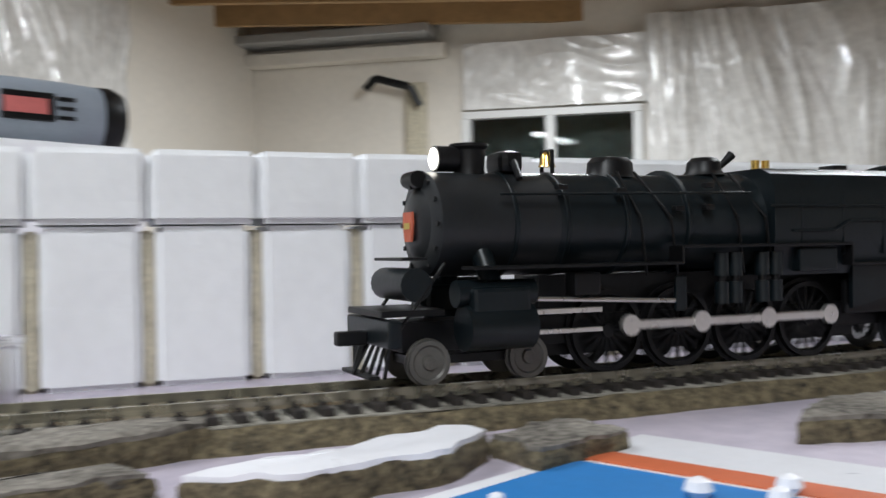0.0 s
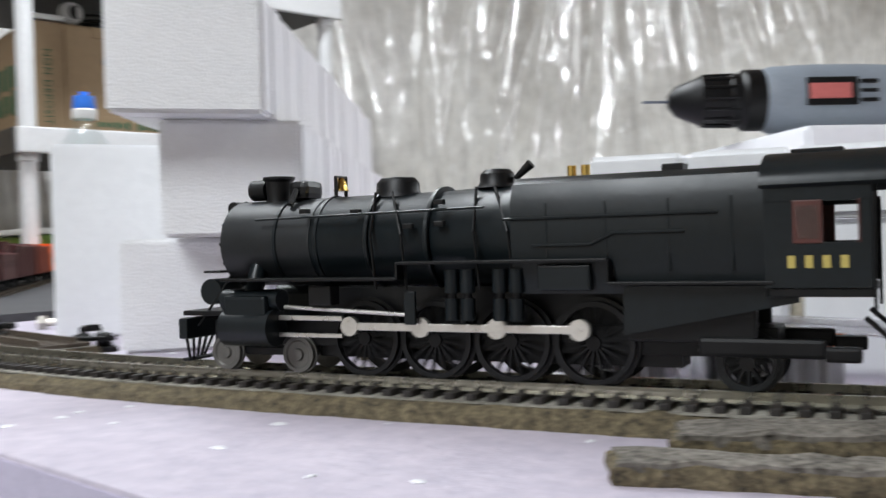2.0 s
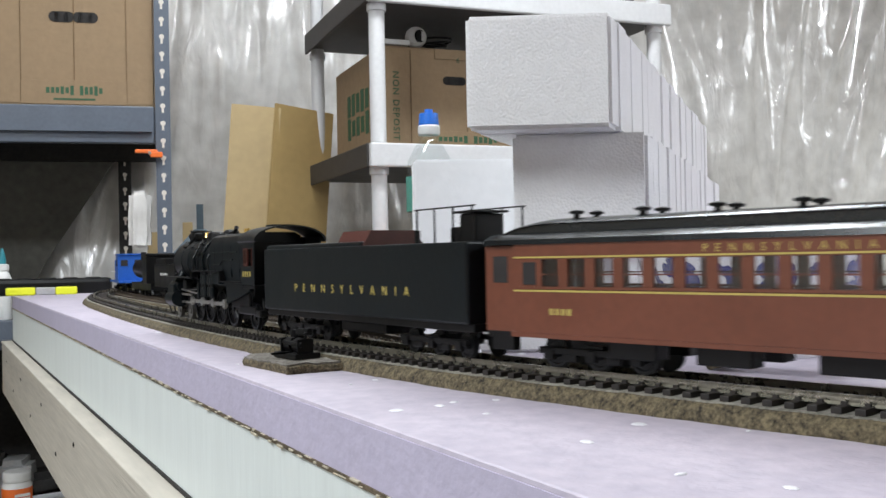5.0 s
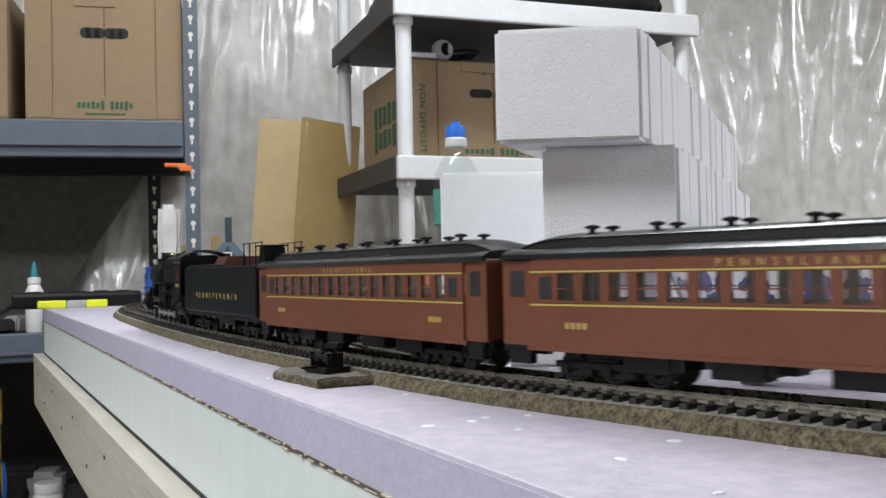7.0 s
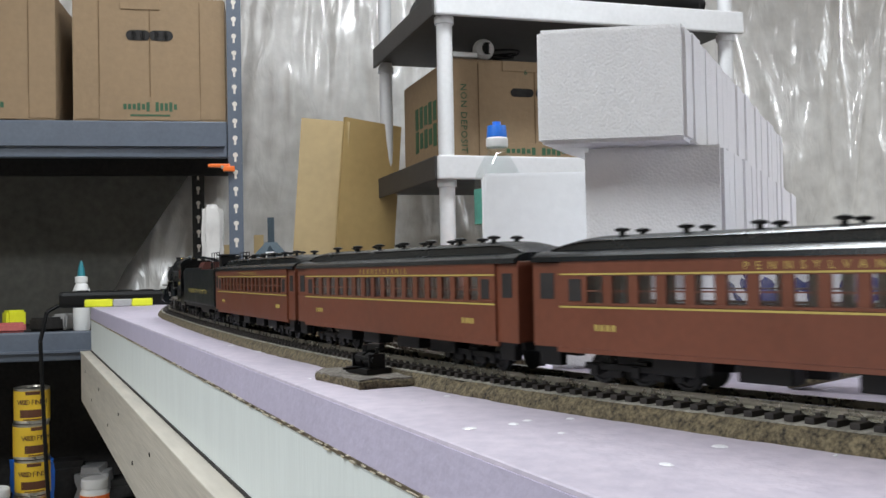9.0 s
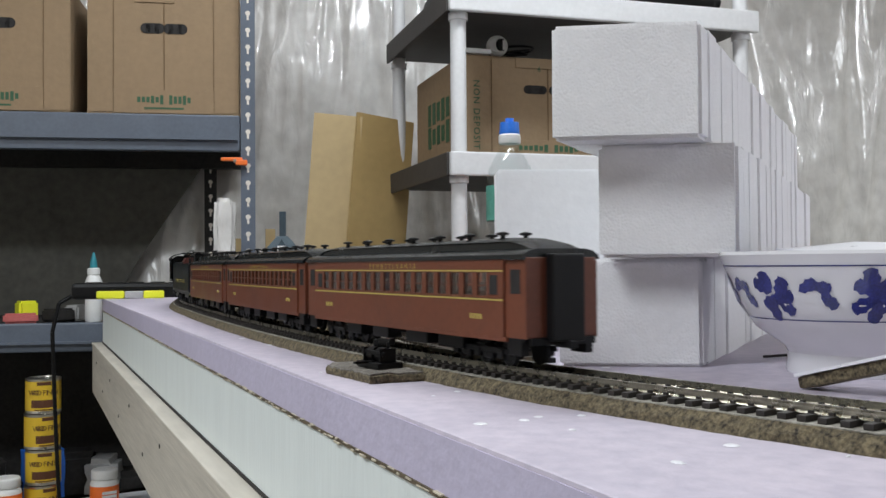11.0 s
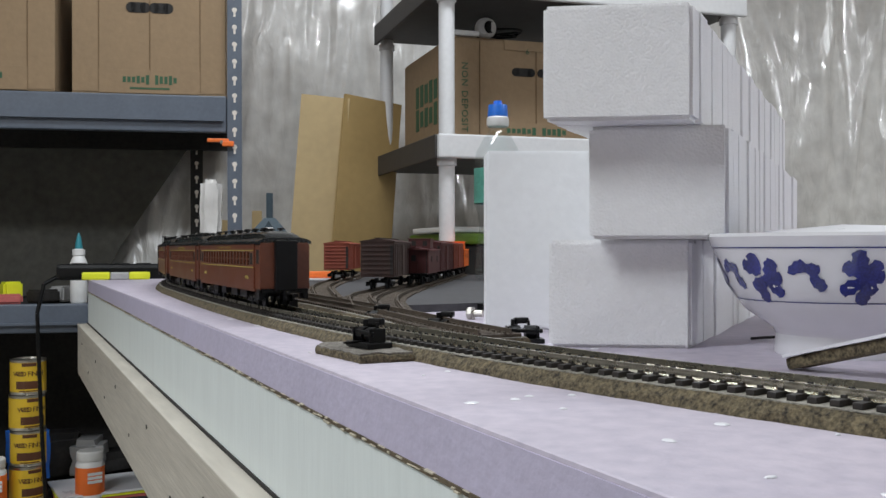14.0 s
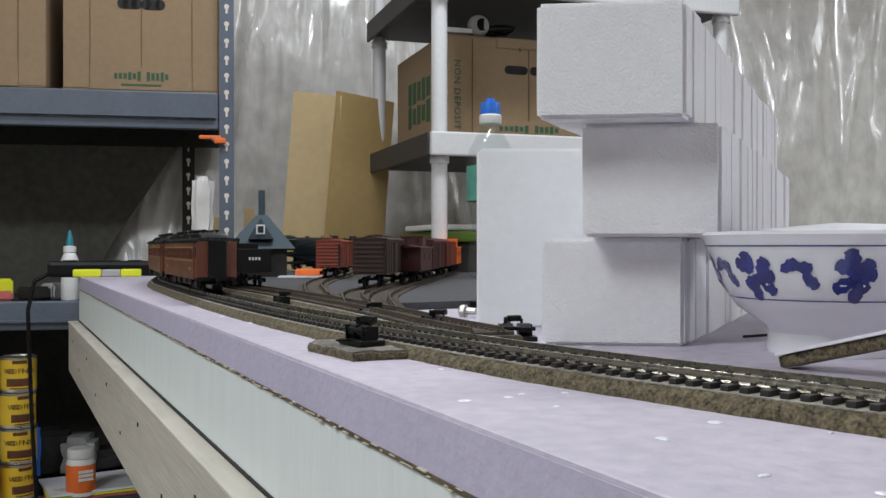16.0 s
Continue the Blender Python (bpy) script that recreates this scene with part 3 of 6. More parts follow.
def locomotive():
    eng = thing("steam_locomotive", "dark green-black model steam locomotive with bright side rods", "locomotive")
    # y = 0 at the middle of the engine; the nose is at +25.5
    def Y(v):
        return 25.5 - v
    def bar(c, s, mt=M_LOCO, name="fitting", label="", bevel=0.06):
        return part(name, box(bmesh.new(), F(*c), F(*s), 0, bevel * U), mt, eng, label)
    def tube(a, b, r, mt=M_LOCO, name="fitting", label="", r2=None, seg=16):
        return part(name, R(F(*a), F(*b), r * U, seg, None if r2 is None else r2 * U), mt, eng, label, True)
    # boiler and smokebox
    bm = bmesh.new()
    lathe(bm, [(3.35 * U, 0), (3.45 * U, 0.4 * U), (3.45 * U, 11 * U), (3.5 * U, 11.1 * U), (3.95 * U, 27.5 * U)], 40, pose(0, Y(12.5) * U, 10.1 * U, 90, 0, 0))
    part("boiler", bm, M_LOCO, eng, "satin green-black boiler", True)
    bm = bmesh.new()
    lathe(bm, [(2.4 * U, -0.35 * U), (3.1 * U, -0.15 * U), (3.4 * U, 0.0), (3.42 * U, 8.4 * U)], 40, pose(0, Y(4.2) * U, 10.1 * U, 90, 0, 0))
    part("smokebox", bm, M_SMOKE, eng, "graphite grey smokebox", True)
    bm = bmesh.new()
    lathe(bm, [(0.02 * U, -0.55 * U), (1.0 * U, -0.5 * U), (1.9 * U, -0.3 * U), (2.4 * U, 0)], 28, pose(0, Y(3.9) * U, 10.1 * U, 90, 0, 0))
    part("smokebox_door", bm, M_SMOKE, eng, "", True)
    for a in range(12):
        t = a * math.pi / 6
        tube((3.05 * math.cos(t), Y(3.9), 10.1 + 3.05 * math.sin(t)), (3.05 * math.cos(t), Y(4.2), 10.1 + 3.05 * math.sin(t)), 0.16, M_BLACK, "door_dog", seg=6)
    bm = bmesh.new()
    prism(bm, [(v[0] * U, v[1] * U) for v in ((-0.55, 9.0), (0.55, 9.0), (0.85, 10.2), (0.75, 10.9), (-0.75, 10.9), (-0.85, 10.2))], "y", Y(3.3) * U, Y(3.15) * U)
    part("number_plate", bm, M_KEY, eng, "small red keystone plate with gold rim")
    bm = bmesh.new()
    for k in range(4):
        box(bm, F(-0.36 + k * 0.24, Y(3.1), 10.0), F(0.14, 0.06, 0.4))
    part("plate_figures", bm, M_GOLD, eng)
    # belpaire firebox, squared at the top
    prof = [(-3.9, 6.2), (-4.4, 9.0), (-4.4, 12.3), (-3.9, 13.5), (-3.0, 13.95), (3.0, 13.95), (3.9, 13.5), (4.4, 12.3), (4.4, 9.0), (3.9, 6.2)]
    bm = bmesh.new()
    prism(bm, [(a * U, b * U) for a, b in prof], "y", Y(46.3) * U, Y(29.5) * U)
    part("firebox", bm, M_LOCO, eng, "square-shouldered firebox", True)
    for y in (9.2, 13.0, 17.5, 22.5):
        bm = bmesh.new()
        lathe(bm, [((3.47 + 0.028 * max(0, y - 12.5)) * U, 0), ((3.53 + 0.028 * max(0, y - 12.5)) * U, 0.05 * U), ((3.53 + 0.028 * max(0, y - 12.5)) * U, 0.3 * U), ((3.47 + 0.028 * max(0, y - 12.5)) * U, 0.35 * U)], 40, pose(0, Y(y) * U, 10.1 * U, 90, 0, 0))
        part("boiler_band", bm, M_LOCO, eng, "", True)
    for y in (32, 36, 40, 43.8):
        bar((0, Y(y), 9.9), (8.86, 0.14, 4.6), M_LOCO, "firebox_band", bevel=0.03)
    # stack, headlamp, domes, bell, whistle
    bm = bmesh.new()
    lathe(bm, [(1.15 * U, 0), (1.0 * U, 0.6 * U), (1.1 * U, 1.9 * U), (1.3 * U, 2.1 * U), (1.3 * U, 2.3 * U), (1.0 * U, 2.3 * U), (0.95 * U, 1.2 * U)], 24, pose(0, Y(7.6) * U, 13.1 * U))
    part("chimney", bm, M_BLACK, eng, "", True)
    tube((0, Y(5.1), 14.4), (0, Y(6.6), 14.4), 0.85, M_BLACK, "headlamp", "black headlamp with a lit lens")
    part("headlamp_lens", R(F(0, Y(5.06), 14.4), F(0, Y(5.0), 14.4), 0.7 * U, 20), M_HEAD, eng, "glowing warm-white lens")
    tube((-0.9, Y(3.6), 13.0), (0.9, Y(3.6), 13.0), 0.55, M_BLACK, "generator")
    tube((0, Y(3.2), 12.6), (0, Y(4.4), 13.3), 0.35, M_BLACK, "generator_bracket")
    bar((0, Y(10.2), 14.2), (2.6, 1.7, 1.5), M_BLACK, "feedwater_heater", bevel=0.5)
    for s in (-1, 1):
        tube((s * 1.3, Y(10.2), 14.2), (s * 2.2, Y(10.2), 13.0), 0.25, M_BLACK, "heater_pipe", seg=8)
    bm = bmesh.new()
    lathe(bm, [(0.62 * U, 0), (0.55 * U, 0.15 * U), (0.42 * U, 0.7 * U), (0.25 * U, 1.0 * U), (0.05 * U, 1.1 * U)], 18, pose(0, Y(13.5) * U, 14.0 * U))
    part("bell", bm, M_BRASS, eng, "small brass bell", True)
    for s in (-1, 1):
        bar((s * 0.72, Y(13.5), 14.3), (0.14, 0.3, 1.6), M_BLACK, "bell_yoke")
    bar((0, Y(13.5), 15.1), (1.5, 0.3, 0.16), M_BLACK, "bell_yoke")
    bm = bmesh.new()
    lathe(bm, [(2.0 * U, 0), (1.75 * U, 0.5 * U), (1.7 * U, 1.3 * U), (1.35 * U, 1.75 * U), (0.05 * U, 1.9 * U)], 28, pose(0, Y(18.6) * U, 13.3 * U) @ Matrix.Diagonal((0.8, 1.0, 0.82, 1)))
    part("sand_dome", bm, M_BLACK, eng, "", True)
    bm = bmesh.new()
    lathe(bm, [(1.9 * U, 0), (1.6 * U, 0.4 * U), (1.5 * U, 1.1 * U), (1.1 * U, 1.45 * U), (0.05 * U, 1.55 * U)], 28, pose(0, Y(26.8) * U, 13.6 * U) @ Matrix.Diagonal((0.82, 0.82, 0.9, 1)))
    part("steam_dome", bm, M_BLACK, eng, "", True)
    tube((0, Y(28.2), 14.2), (0, Y(29.4), 15.2), 0.2, M_BLACK, "whistle", r2=0.36)
    for y in (32.2, 33.2):
        tube((0.6, Y(y), 13.9), (0.6, Y(y), 14.9), 0.32, M_BRASS, "safety_valve", "brass safety valve")
    bar((0, Y(39.5), 14.2), (1.6, 1.4, 0.7), M_BLACK, "turret")
    # pipes, handrails and fittings along both flanks
    for s in (-1, 1):
        tube((s * 3.75, Y(8), 11.9), (s * 4.2, Y(27.5), 12.1), 0.09, M_LOCO, "handrail", seg=6)
        tube((s * 4.5, Y(29), 11.2), (s * 4.5, Y(43), 11.2), 0.09, M_LOCO, "handrail", seg=6)
        tube((s * 4.5, Y(31), 9.4), (s * 4.5, Y(35), 9.4), 0.1, M_LOCO, "pipe", seg=6)
        tube((s * 4.5, Y(35), 9.4), (s * 4.5, Y(36.5), 10.1), 0.1, M_LOCO, "pipe", seg=6)
        tube((s * 4.5, Y(36.5), 10.1), (s * 4.5, Y(41), 10.1), 0.1, M_LOCO, "pipe", seg=6)
        for y in (18.6, 26.8):
            for o in (-0.8, 0.6):
                tube((s * 2.0, Y(y + o), 13.6), (s * 3.95, Y(y + 1.8 * o + 1.2), 10.4), 0.11, M_BLACK, "sand_pipe", seg=6)
                tube((s * 3.95, Y(y + 1.8 * o + 1.2), 10.4), (s * 4.0, Y(y + 1.8 * o + 1.6), 6.5), 0.11, M_BLACK, "sand_pipe", seg=6)
        for y, z in ((12.5, 12.4), (17, 12.2), (21.5, 11.0), (24, 12.6), (24, 11.1), (30, 12.6)):
            bar((s * (3.6 + (0.3 if y > 20 else 0)), Y(y), z), (0.5, 0.75, 0.35), M_BLACK, "washout_plug")
        # running board in two heights
        bar((s * 4.2, Y(13.2), 7.3), (1.8, 15.6, 0.22), M_BLACK, "running_board")
        bar((s * 4.3, Y(28.6), 8.4), (1.6, 15.2, 0.22), M_BLACK, "running_board")
        bar((s * 4.3, Y(21), 7.85), (1.5, 0.2, 1.2), M_BLACK, "running_board_riser")
        bar((s * 4.3, Y(36.2), 7.65), (1.5, 0.2, 1.6), M_BLACK, "running_board_riser")
        bar((s * 4.3, Y(41.2), 6.9), (1.5, 10.0, 0.22), M_BLACK, "running_board")
        bar((s * 4.1, Y(33.2), 7.3), (1.3, 3.6, 1.7), M_LOCO, "tool_box", bevel=0.15)
        bar((s * 3.6, Y(14), 6.1), (1.3, 2.0, 1.5), M_BLACK, "mechanical_lubricator", bevel=0.15)
        for y in (24.9, 26.1, 28.5, 29.7):
            tube((s * 4.1, Y(y), 7.9), (s * 4.1, Y(y), 6.3), 0.52, M_LOCO, "air_pump")
            tube((s * 4.1, Y(y), 5.9), (s * 4.1, Y(y), 4.4), 0.5, M_LOCO, "air_pump")
            tube((s * 4.1, Y(y), 6.3), (s * 4.1, Y(y), 5.9), 0.3, M_BLACK, "air_pump_rod")
        # cylinders and valve chest
        tube((s * 3.9, Y(5.2), 3.6), (s * 3.9, Y(9.8), 3.6), 1.45, M_LOCO, "cylinder", "black cylinder")
        tube((s * 3.6, Y(4.8), 5.7), (s * 3.6, Y(10.2), 5.7), 0.85, M_LOCO, "valve_chest")
        bar((s * 3.8, Y(7.5), 4.7), (2.2, 4.0, 2.8), M_LOCO, "cylinder_saddle", bevel=0.3)
        tube((s * 2.4, Y(7.2), 8.2), (s * 3.5, Y(7.4), 6.2), 0.7, M_LOCO, "steam_pipe")
        tube((s * 2.6, Y(4.6), 7.6), (s * 2.9, Y(1.4), 3.6), 0.12, M_BLACK, "smokebox_brace", seg=6)
        bar((s * 3.4, Y(12.5), 4.35), (0.35, 6.0, 0.35), M_ROD, "crosshead_guide", "bright steel guide bar", 0.05)
        bar((s * 3.4, Y(12.5), 3.05), (0.35, 6.0, 0.3), M_ROD, "crosshead_guide", "bright steel guide bar", 0.05)
        tube((s * 3.7, Y(10.5), 5.2), (s * 3.9, Y(21.5), 4.7), 0.16, M_ROD, "radius_rod", "bright steel rod", seg=8)
        bar((s * 3.95, Y(21.5), 5.2), (0.3, 0.9, 2.4), M_LOCO, "expansion_link", bevel=0.1)
        bar((s * 3.2, Y(41), 4.4), (0.5, 8.0, 2.6), M_BLACK, "ash_pan", bevel=0.2)
        bm = bmesh.new()
        prism(bm, [(Y(37.0) * U, 6.7 * U), (Y(47.5) * U, 6.7 * U), (Y(47.5) * U, 5.7 * U), (Y(42) * U, 4.6 * U), (Y(37.0) * U, 3.6 * U)], "x", (s * 4.0 - 0.2) * U, (s * 4.0 + 0.2) * U)
        part("firebox_skirt", bm, M_LOCO, eng)
        bar((s * 3.6, Y(45.2), 2.9), (0.5, 7.4, 1.2), M_BLACK, "trailing_frame", bevel=0.25)
        bar((s * 3.4, Y(49.8), 2.6), (1.0, 2.0, 0.9), M_BLACK, "injector", bevel=0.2)
        # cab side with its window opening
        for c, sz in (((Y(48.6), 7.9), (5.8, 2.6)), ((Y(48.6), 12.3), (5.8, 1.5)), ((Y(46.5), 10.4), (1.6, 2.5)), ((Y(51.2), 10.4), (0.6, 2.5))):
            bar((s * 4.85, c[0], c[1]), (0.22, sz[0], sz[1]), M_LOCO, "cab_side", bevel=0.02)
        bar((s * 4.9, Y(48.1), 10.4), (0.3, 1.6, 2.5), M_CABRED, "cab_window_frame", "red sliding cab window")
        part("cab_pane", B(F(s * 5.06, Y(48.1), 10.4), F(0.03, 1.2, 1.9)), M_GLASS, eng)
        bar((s * 4.99, Y(50.85), 10.4), (0.16, 0.12, 2.5), M_CABRED, "cab_window_edge")
        for k in range(4):
            bar((s * 5.0, Y(47.2 + k * 0.95), 8.1), (0.04, 0.42, 0.72), M_GOLD, "number_bar", bevel=0)
        tube((s * 4.9, Y(51.6), 5.0), (s * 4.9, Y(51.6), 12), 0.1, M_BLACK, "grab_rail", seg=6)
        tube((s * 3.5, Y(51), 4.8), (s * 3.9, Y(52.6), 3.3), 0.16, M_BLACK, "hose", seg=6)
    bar((0, Y(45.9), 9.6), (9.6, 0.3, 7.2), M_LOCO, "cab_front", bevel=0.02)
    bar((0, Y(48.6), 6.3), (9.6, 5.8, 0.5), M_BLACK, "cab_floor")
    bm = bmesh.new()
    arc = [(5.25 * math.cos(a), 12.6 + 2.15 * math.sin(a)) for a in [math.pi * i / 18 for i in range(19)]]
    prism(bm, [(a * U, b * U) for a, b in arc + [(-0.96 * x, z - 0.2) for x, z in arc]], "y", Y(52.6) * U, Y(45.5) * U)
    part("cab_roof", bm, M_LOCO, eng, "rounded black cab roof", True)
    bar((0, Y(48.4), 14.75), (3.0, 3.0, 0.3), M_BLACK, "roof_hatch")
    bar((0, Y(46.6), 9.5), (6.5, 0.6, 6.0), M_BLACK, "backhead")
    # frames, pilot, coupler
    bar((0, Y(24), 3.0), (3.4, 44, 1.9), M_BLACK, "main_frame")
    bar((0, Y(26), 3.9), (2.4, 28, 5.4), M_BLACK, "frame_plate")
    bar((0, Y(2.2), 4.6), (6.6, 4.2, 0.4), M_BLACK, "pilot_deck")
    bar((0, Y(0.7), 3.4), (8.2, 0.9, 1.7), M_LOCO, "pilot_beam", bevel=0.2)
    for k in range(9):
        x = -3.6 + k * 0.9
        tube((x, Y(0.6), 3.0), (x * 0.8, Y(-0.7 + abs(x) * 0.3), 0.7), 0.13, M_BLACK, "pilot_bar", seg=6)
    bar((0, Y(-0.2), 0.75), (5.6, 0.7, 0.25), M_BLACK, "pilot_foot")
    bar((0, Y(-0.8), 3.0), (0.9, 2.0, 0.9), M_BLACK, "coupler", bevel=0.15)
    tube((-2.8, Y(2.6), 6.3), (2.8, Y(2.6), 6.3), 1.05, M_LOCO, "air_tank")
    bar((0, Y(2.6), 7.9), (5.2, 1.7, 0.2), M_BLACK, "deck_shelf")
    for y in (3.6, 10.6):
        wheelset(eng, Y(y), 1.4, "pilot_wheel", M_WHEEL, 0)
    bar((0, Y(7.1), 1.5), (3.2, 9, 0.6), M_BLACK, "pilot_truck_frame")
    DRIVERS = (16.7, 22.6, 28.5, 34.4)
    for y in DRIVERS:
        wheelset(eng, Y(y), DRIVER_R, "driving_wheel", M_BLACK, 16)
    wheelset(eng, Y(44.2), 1.8, "trailing_wheel", M_SMOKE, 12)
    # rods: built about the crank circle's middle, moved later
    rods = []
    for s in (-1, 1):
        bm = bmesh.new()
        box(bm, F(0, (Y(16.7) + Y(34.4)) / 2, 0), F(0.28, 17.7, 0.55), 0, 0.05 * U)
        for y in DRIVERS:
            rod(bm, F(-0.2, Y(y), 0), F(0.22, Y(y), 0), 0.72 * U, 14)
        side_rod = part("side_rod", bm, M_ROD, eng, "bright steel side rod")
        bm = bmesh.new()
        box(bm, F(0, 4.5, 0), F(0.3, 9.6, 0.72), 0, 0.05 * U)
        rod(bm, F(-0.25, 0, 0), F(0.25, 0, 0), 0.75 * U, 14)
        rod(bm, F(-0.25, 9.2, 0), F(0.25, 9.2, 0), 0.5 * U, 14)
        main_rod = part("main_rod", bm, M_ROD, eng, "bright steel main rod")
        cross = part("crosshead", box(bmesh.new(), (0, 0, 0), F(0.6, 1.5, 1.5), 0, 0.1 * U), M_ROD, eng, "bright steel crosshead")
        part("combination_lever", box(bmesh.new(), F(s * 0.42, 0.9, 0.9), F(0.22, 0.5, 3.4), 0, 0.05 * U), M_ROD, cross)
        part("eccentric_rod", R(F(s * 0.32, 0.2, -0.9), F(s * 0.36, 6.0, 0.9), 0.2 * U, 8), M_ROD, main_rod)
        part("eccentric_crank", B(F(s * 0.28, 0.1, -0.45), F(0.2, 0.5, 1.6)), M_ROD, main_rod)
        rods.append((s, side_rod, main_rod, cross, Y(22.6)))
    return eng, rods


def truck(parent, y, wheels, r=1.4, mt=M_BLACK):
    """A wheel truck: two side frames, bolster and wheelsets."""
    span = wheels[-1] - wheels[0]
    for s in (-1, 1):
        bm = bmesh.new()
        box(bm, F(s * 3.2, y, 1.75), F(0.5, span + 2.6, 0.65), 0, 0.1 * U)
        for w in wheels:
            box(bm, F(s * 3.35, y + w, 1.4), F(0.6, 1.1, 1.1), 0, 0.15 * U)
        for i in range(len(wheels) - 1):
            c = (wheels[i] + wheels[i + 1]) / 2
            box(bm, F(s * 3.3, y + c, 1.15), F(0.5, 1.7, 0.8), 0, 0.2 * U)
        part("truck_frame", bm, mt, parent)
    part("bolster", B(F(0, y, 2.0), F(6, 2.0, 0.7)), mt, parent)
    for w in wheels:
        wheelset(parent, y + w, r, "truck_wheel", M_SMOKE, 0)


def tender():
    ten = thing("tender", "dark green-black long model tender with gold lettering", "tender")
    half = 25.0
    part("tank", box(bmesh.new(), F(0, 0, 8.2), F(9.9, 50, 8.6), 0, 0.25 * U), M_LOCO, ten, "smooth dark tank")
    part("tank_shoulder", box(bmesh.new(), F(0, 11, 12.6), F(9.3, 27.6, 0.9), 0, 0.4 * U), M_LOCO, ten)
    part("underframe", B(F(0, 0, 3.5), F(8.6, 50.4, 0.9), 0, 0.1 * U), M_BLACK, ten)
    bm = bmesh.new()
    prism(bm, [(a * U, b * U) for a, b in ((-4.4, 12.5), (-3.3, 14.4), (3.3, 14.4), (4.4, 12.5))], "y", -3.0 * U, 4.0 * U)
    part("coal_hood", bm, M_CABRED, ten, "dark red sloped hood")
    part("rear_step", box(bmesh.new(), F(0, -20, 13.2), F(5.0, 2.6, 2.0), 0, 0.2 * U), M_BLACK, ten)
    part("doghouse", box(bmesh.new(), F(-1.2, -22.6, 13.9), F(3.6, 2.8, 3.2), 0, 0.15 * U), M_BLACK, ten)
    part("doghouse_roof", box(bmesh.new(), F(-1.2, -22.6, 15.7), F(4.4, 4.2, 0.25), 0, 0.1 * U), M_BLACK, ten)
    for s in (-1, 1):
        part("antenna_rail", R(F(s * 3.4, -13, 16.3), F(s * 3.4, -24.5, 16.3), 0.09 * U, 6), M_BLACK, ten)
        for y in (-13.5, -17, -20.5, -24):
            part("antenna_post", R(F(s * 3.4, y, 12.4), F(s * 3.4, y, 16.3), 0.11 * U, 6), M_BLACK, ten)
        part("marker_lamp", R(F(s * 3.4, -13.5, 12.5), F(s * 3.4, -13.5, 14.0), 0.35 * U, 10), M_BLACK, ten)
        part("seam", B(F(s * 4.97, 0, 11.9), F(0.06, 49.4, 0.12)), M_LOCO, ten)
        part("grab_rail", R(F(s * 4.9, -24.8, 5), F(s * 4.9, -24.8, 12), 0.1 * U, 6), M_BLACK, ten)
        words("PENNSYLVANIA", 1.55 * U, M_GOLD, ten, Matrix.Translation(F(s * 4.965, 0.5, 6.6)) @ Matrix.Rotation(radians(90 * s), 4, "Z") @ Matrix.Rotation(radians(90), 4, "X"), label="gold road name", depth=0.02 * U, spacing=3.1)
    for y in (16.0, -16.0):
        truck(ten, y, (-5.2, 0, 5.2), 1.4)
    part("coupler", B(F(0, -26.2, 3.0), F(0.8, 3.0, 0.8), 0, 0.1 * U), M_BLACK, ten)
    part("drawbar", B(F(0, 25.8, 3.0), F(1.2, 2.6, 0.4)), M_BLACK, ten)
    part("pump_tank", box(bmesh.new(), F(0, 0, 2.4), F(6, 11, 1.4), 0, 0.3 * U), M_BLACK, ten)
    return ten


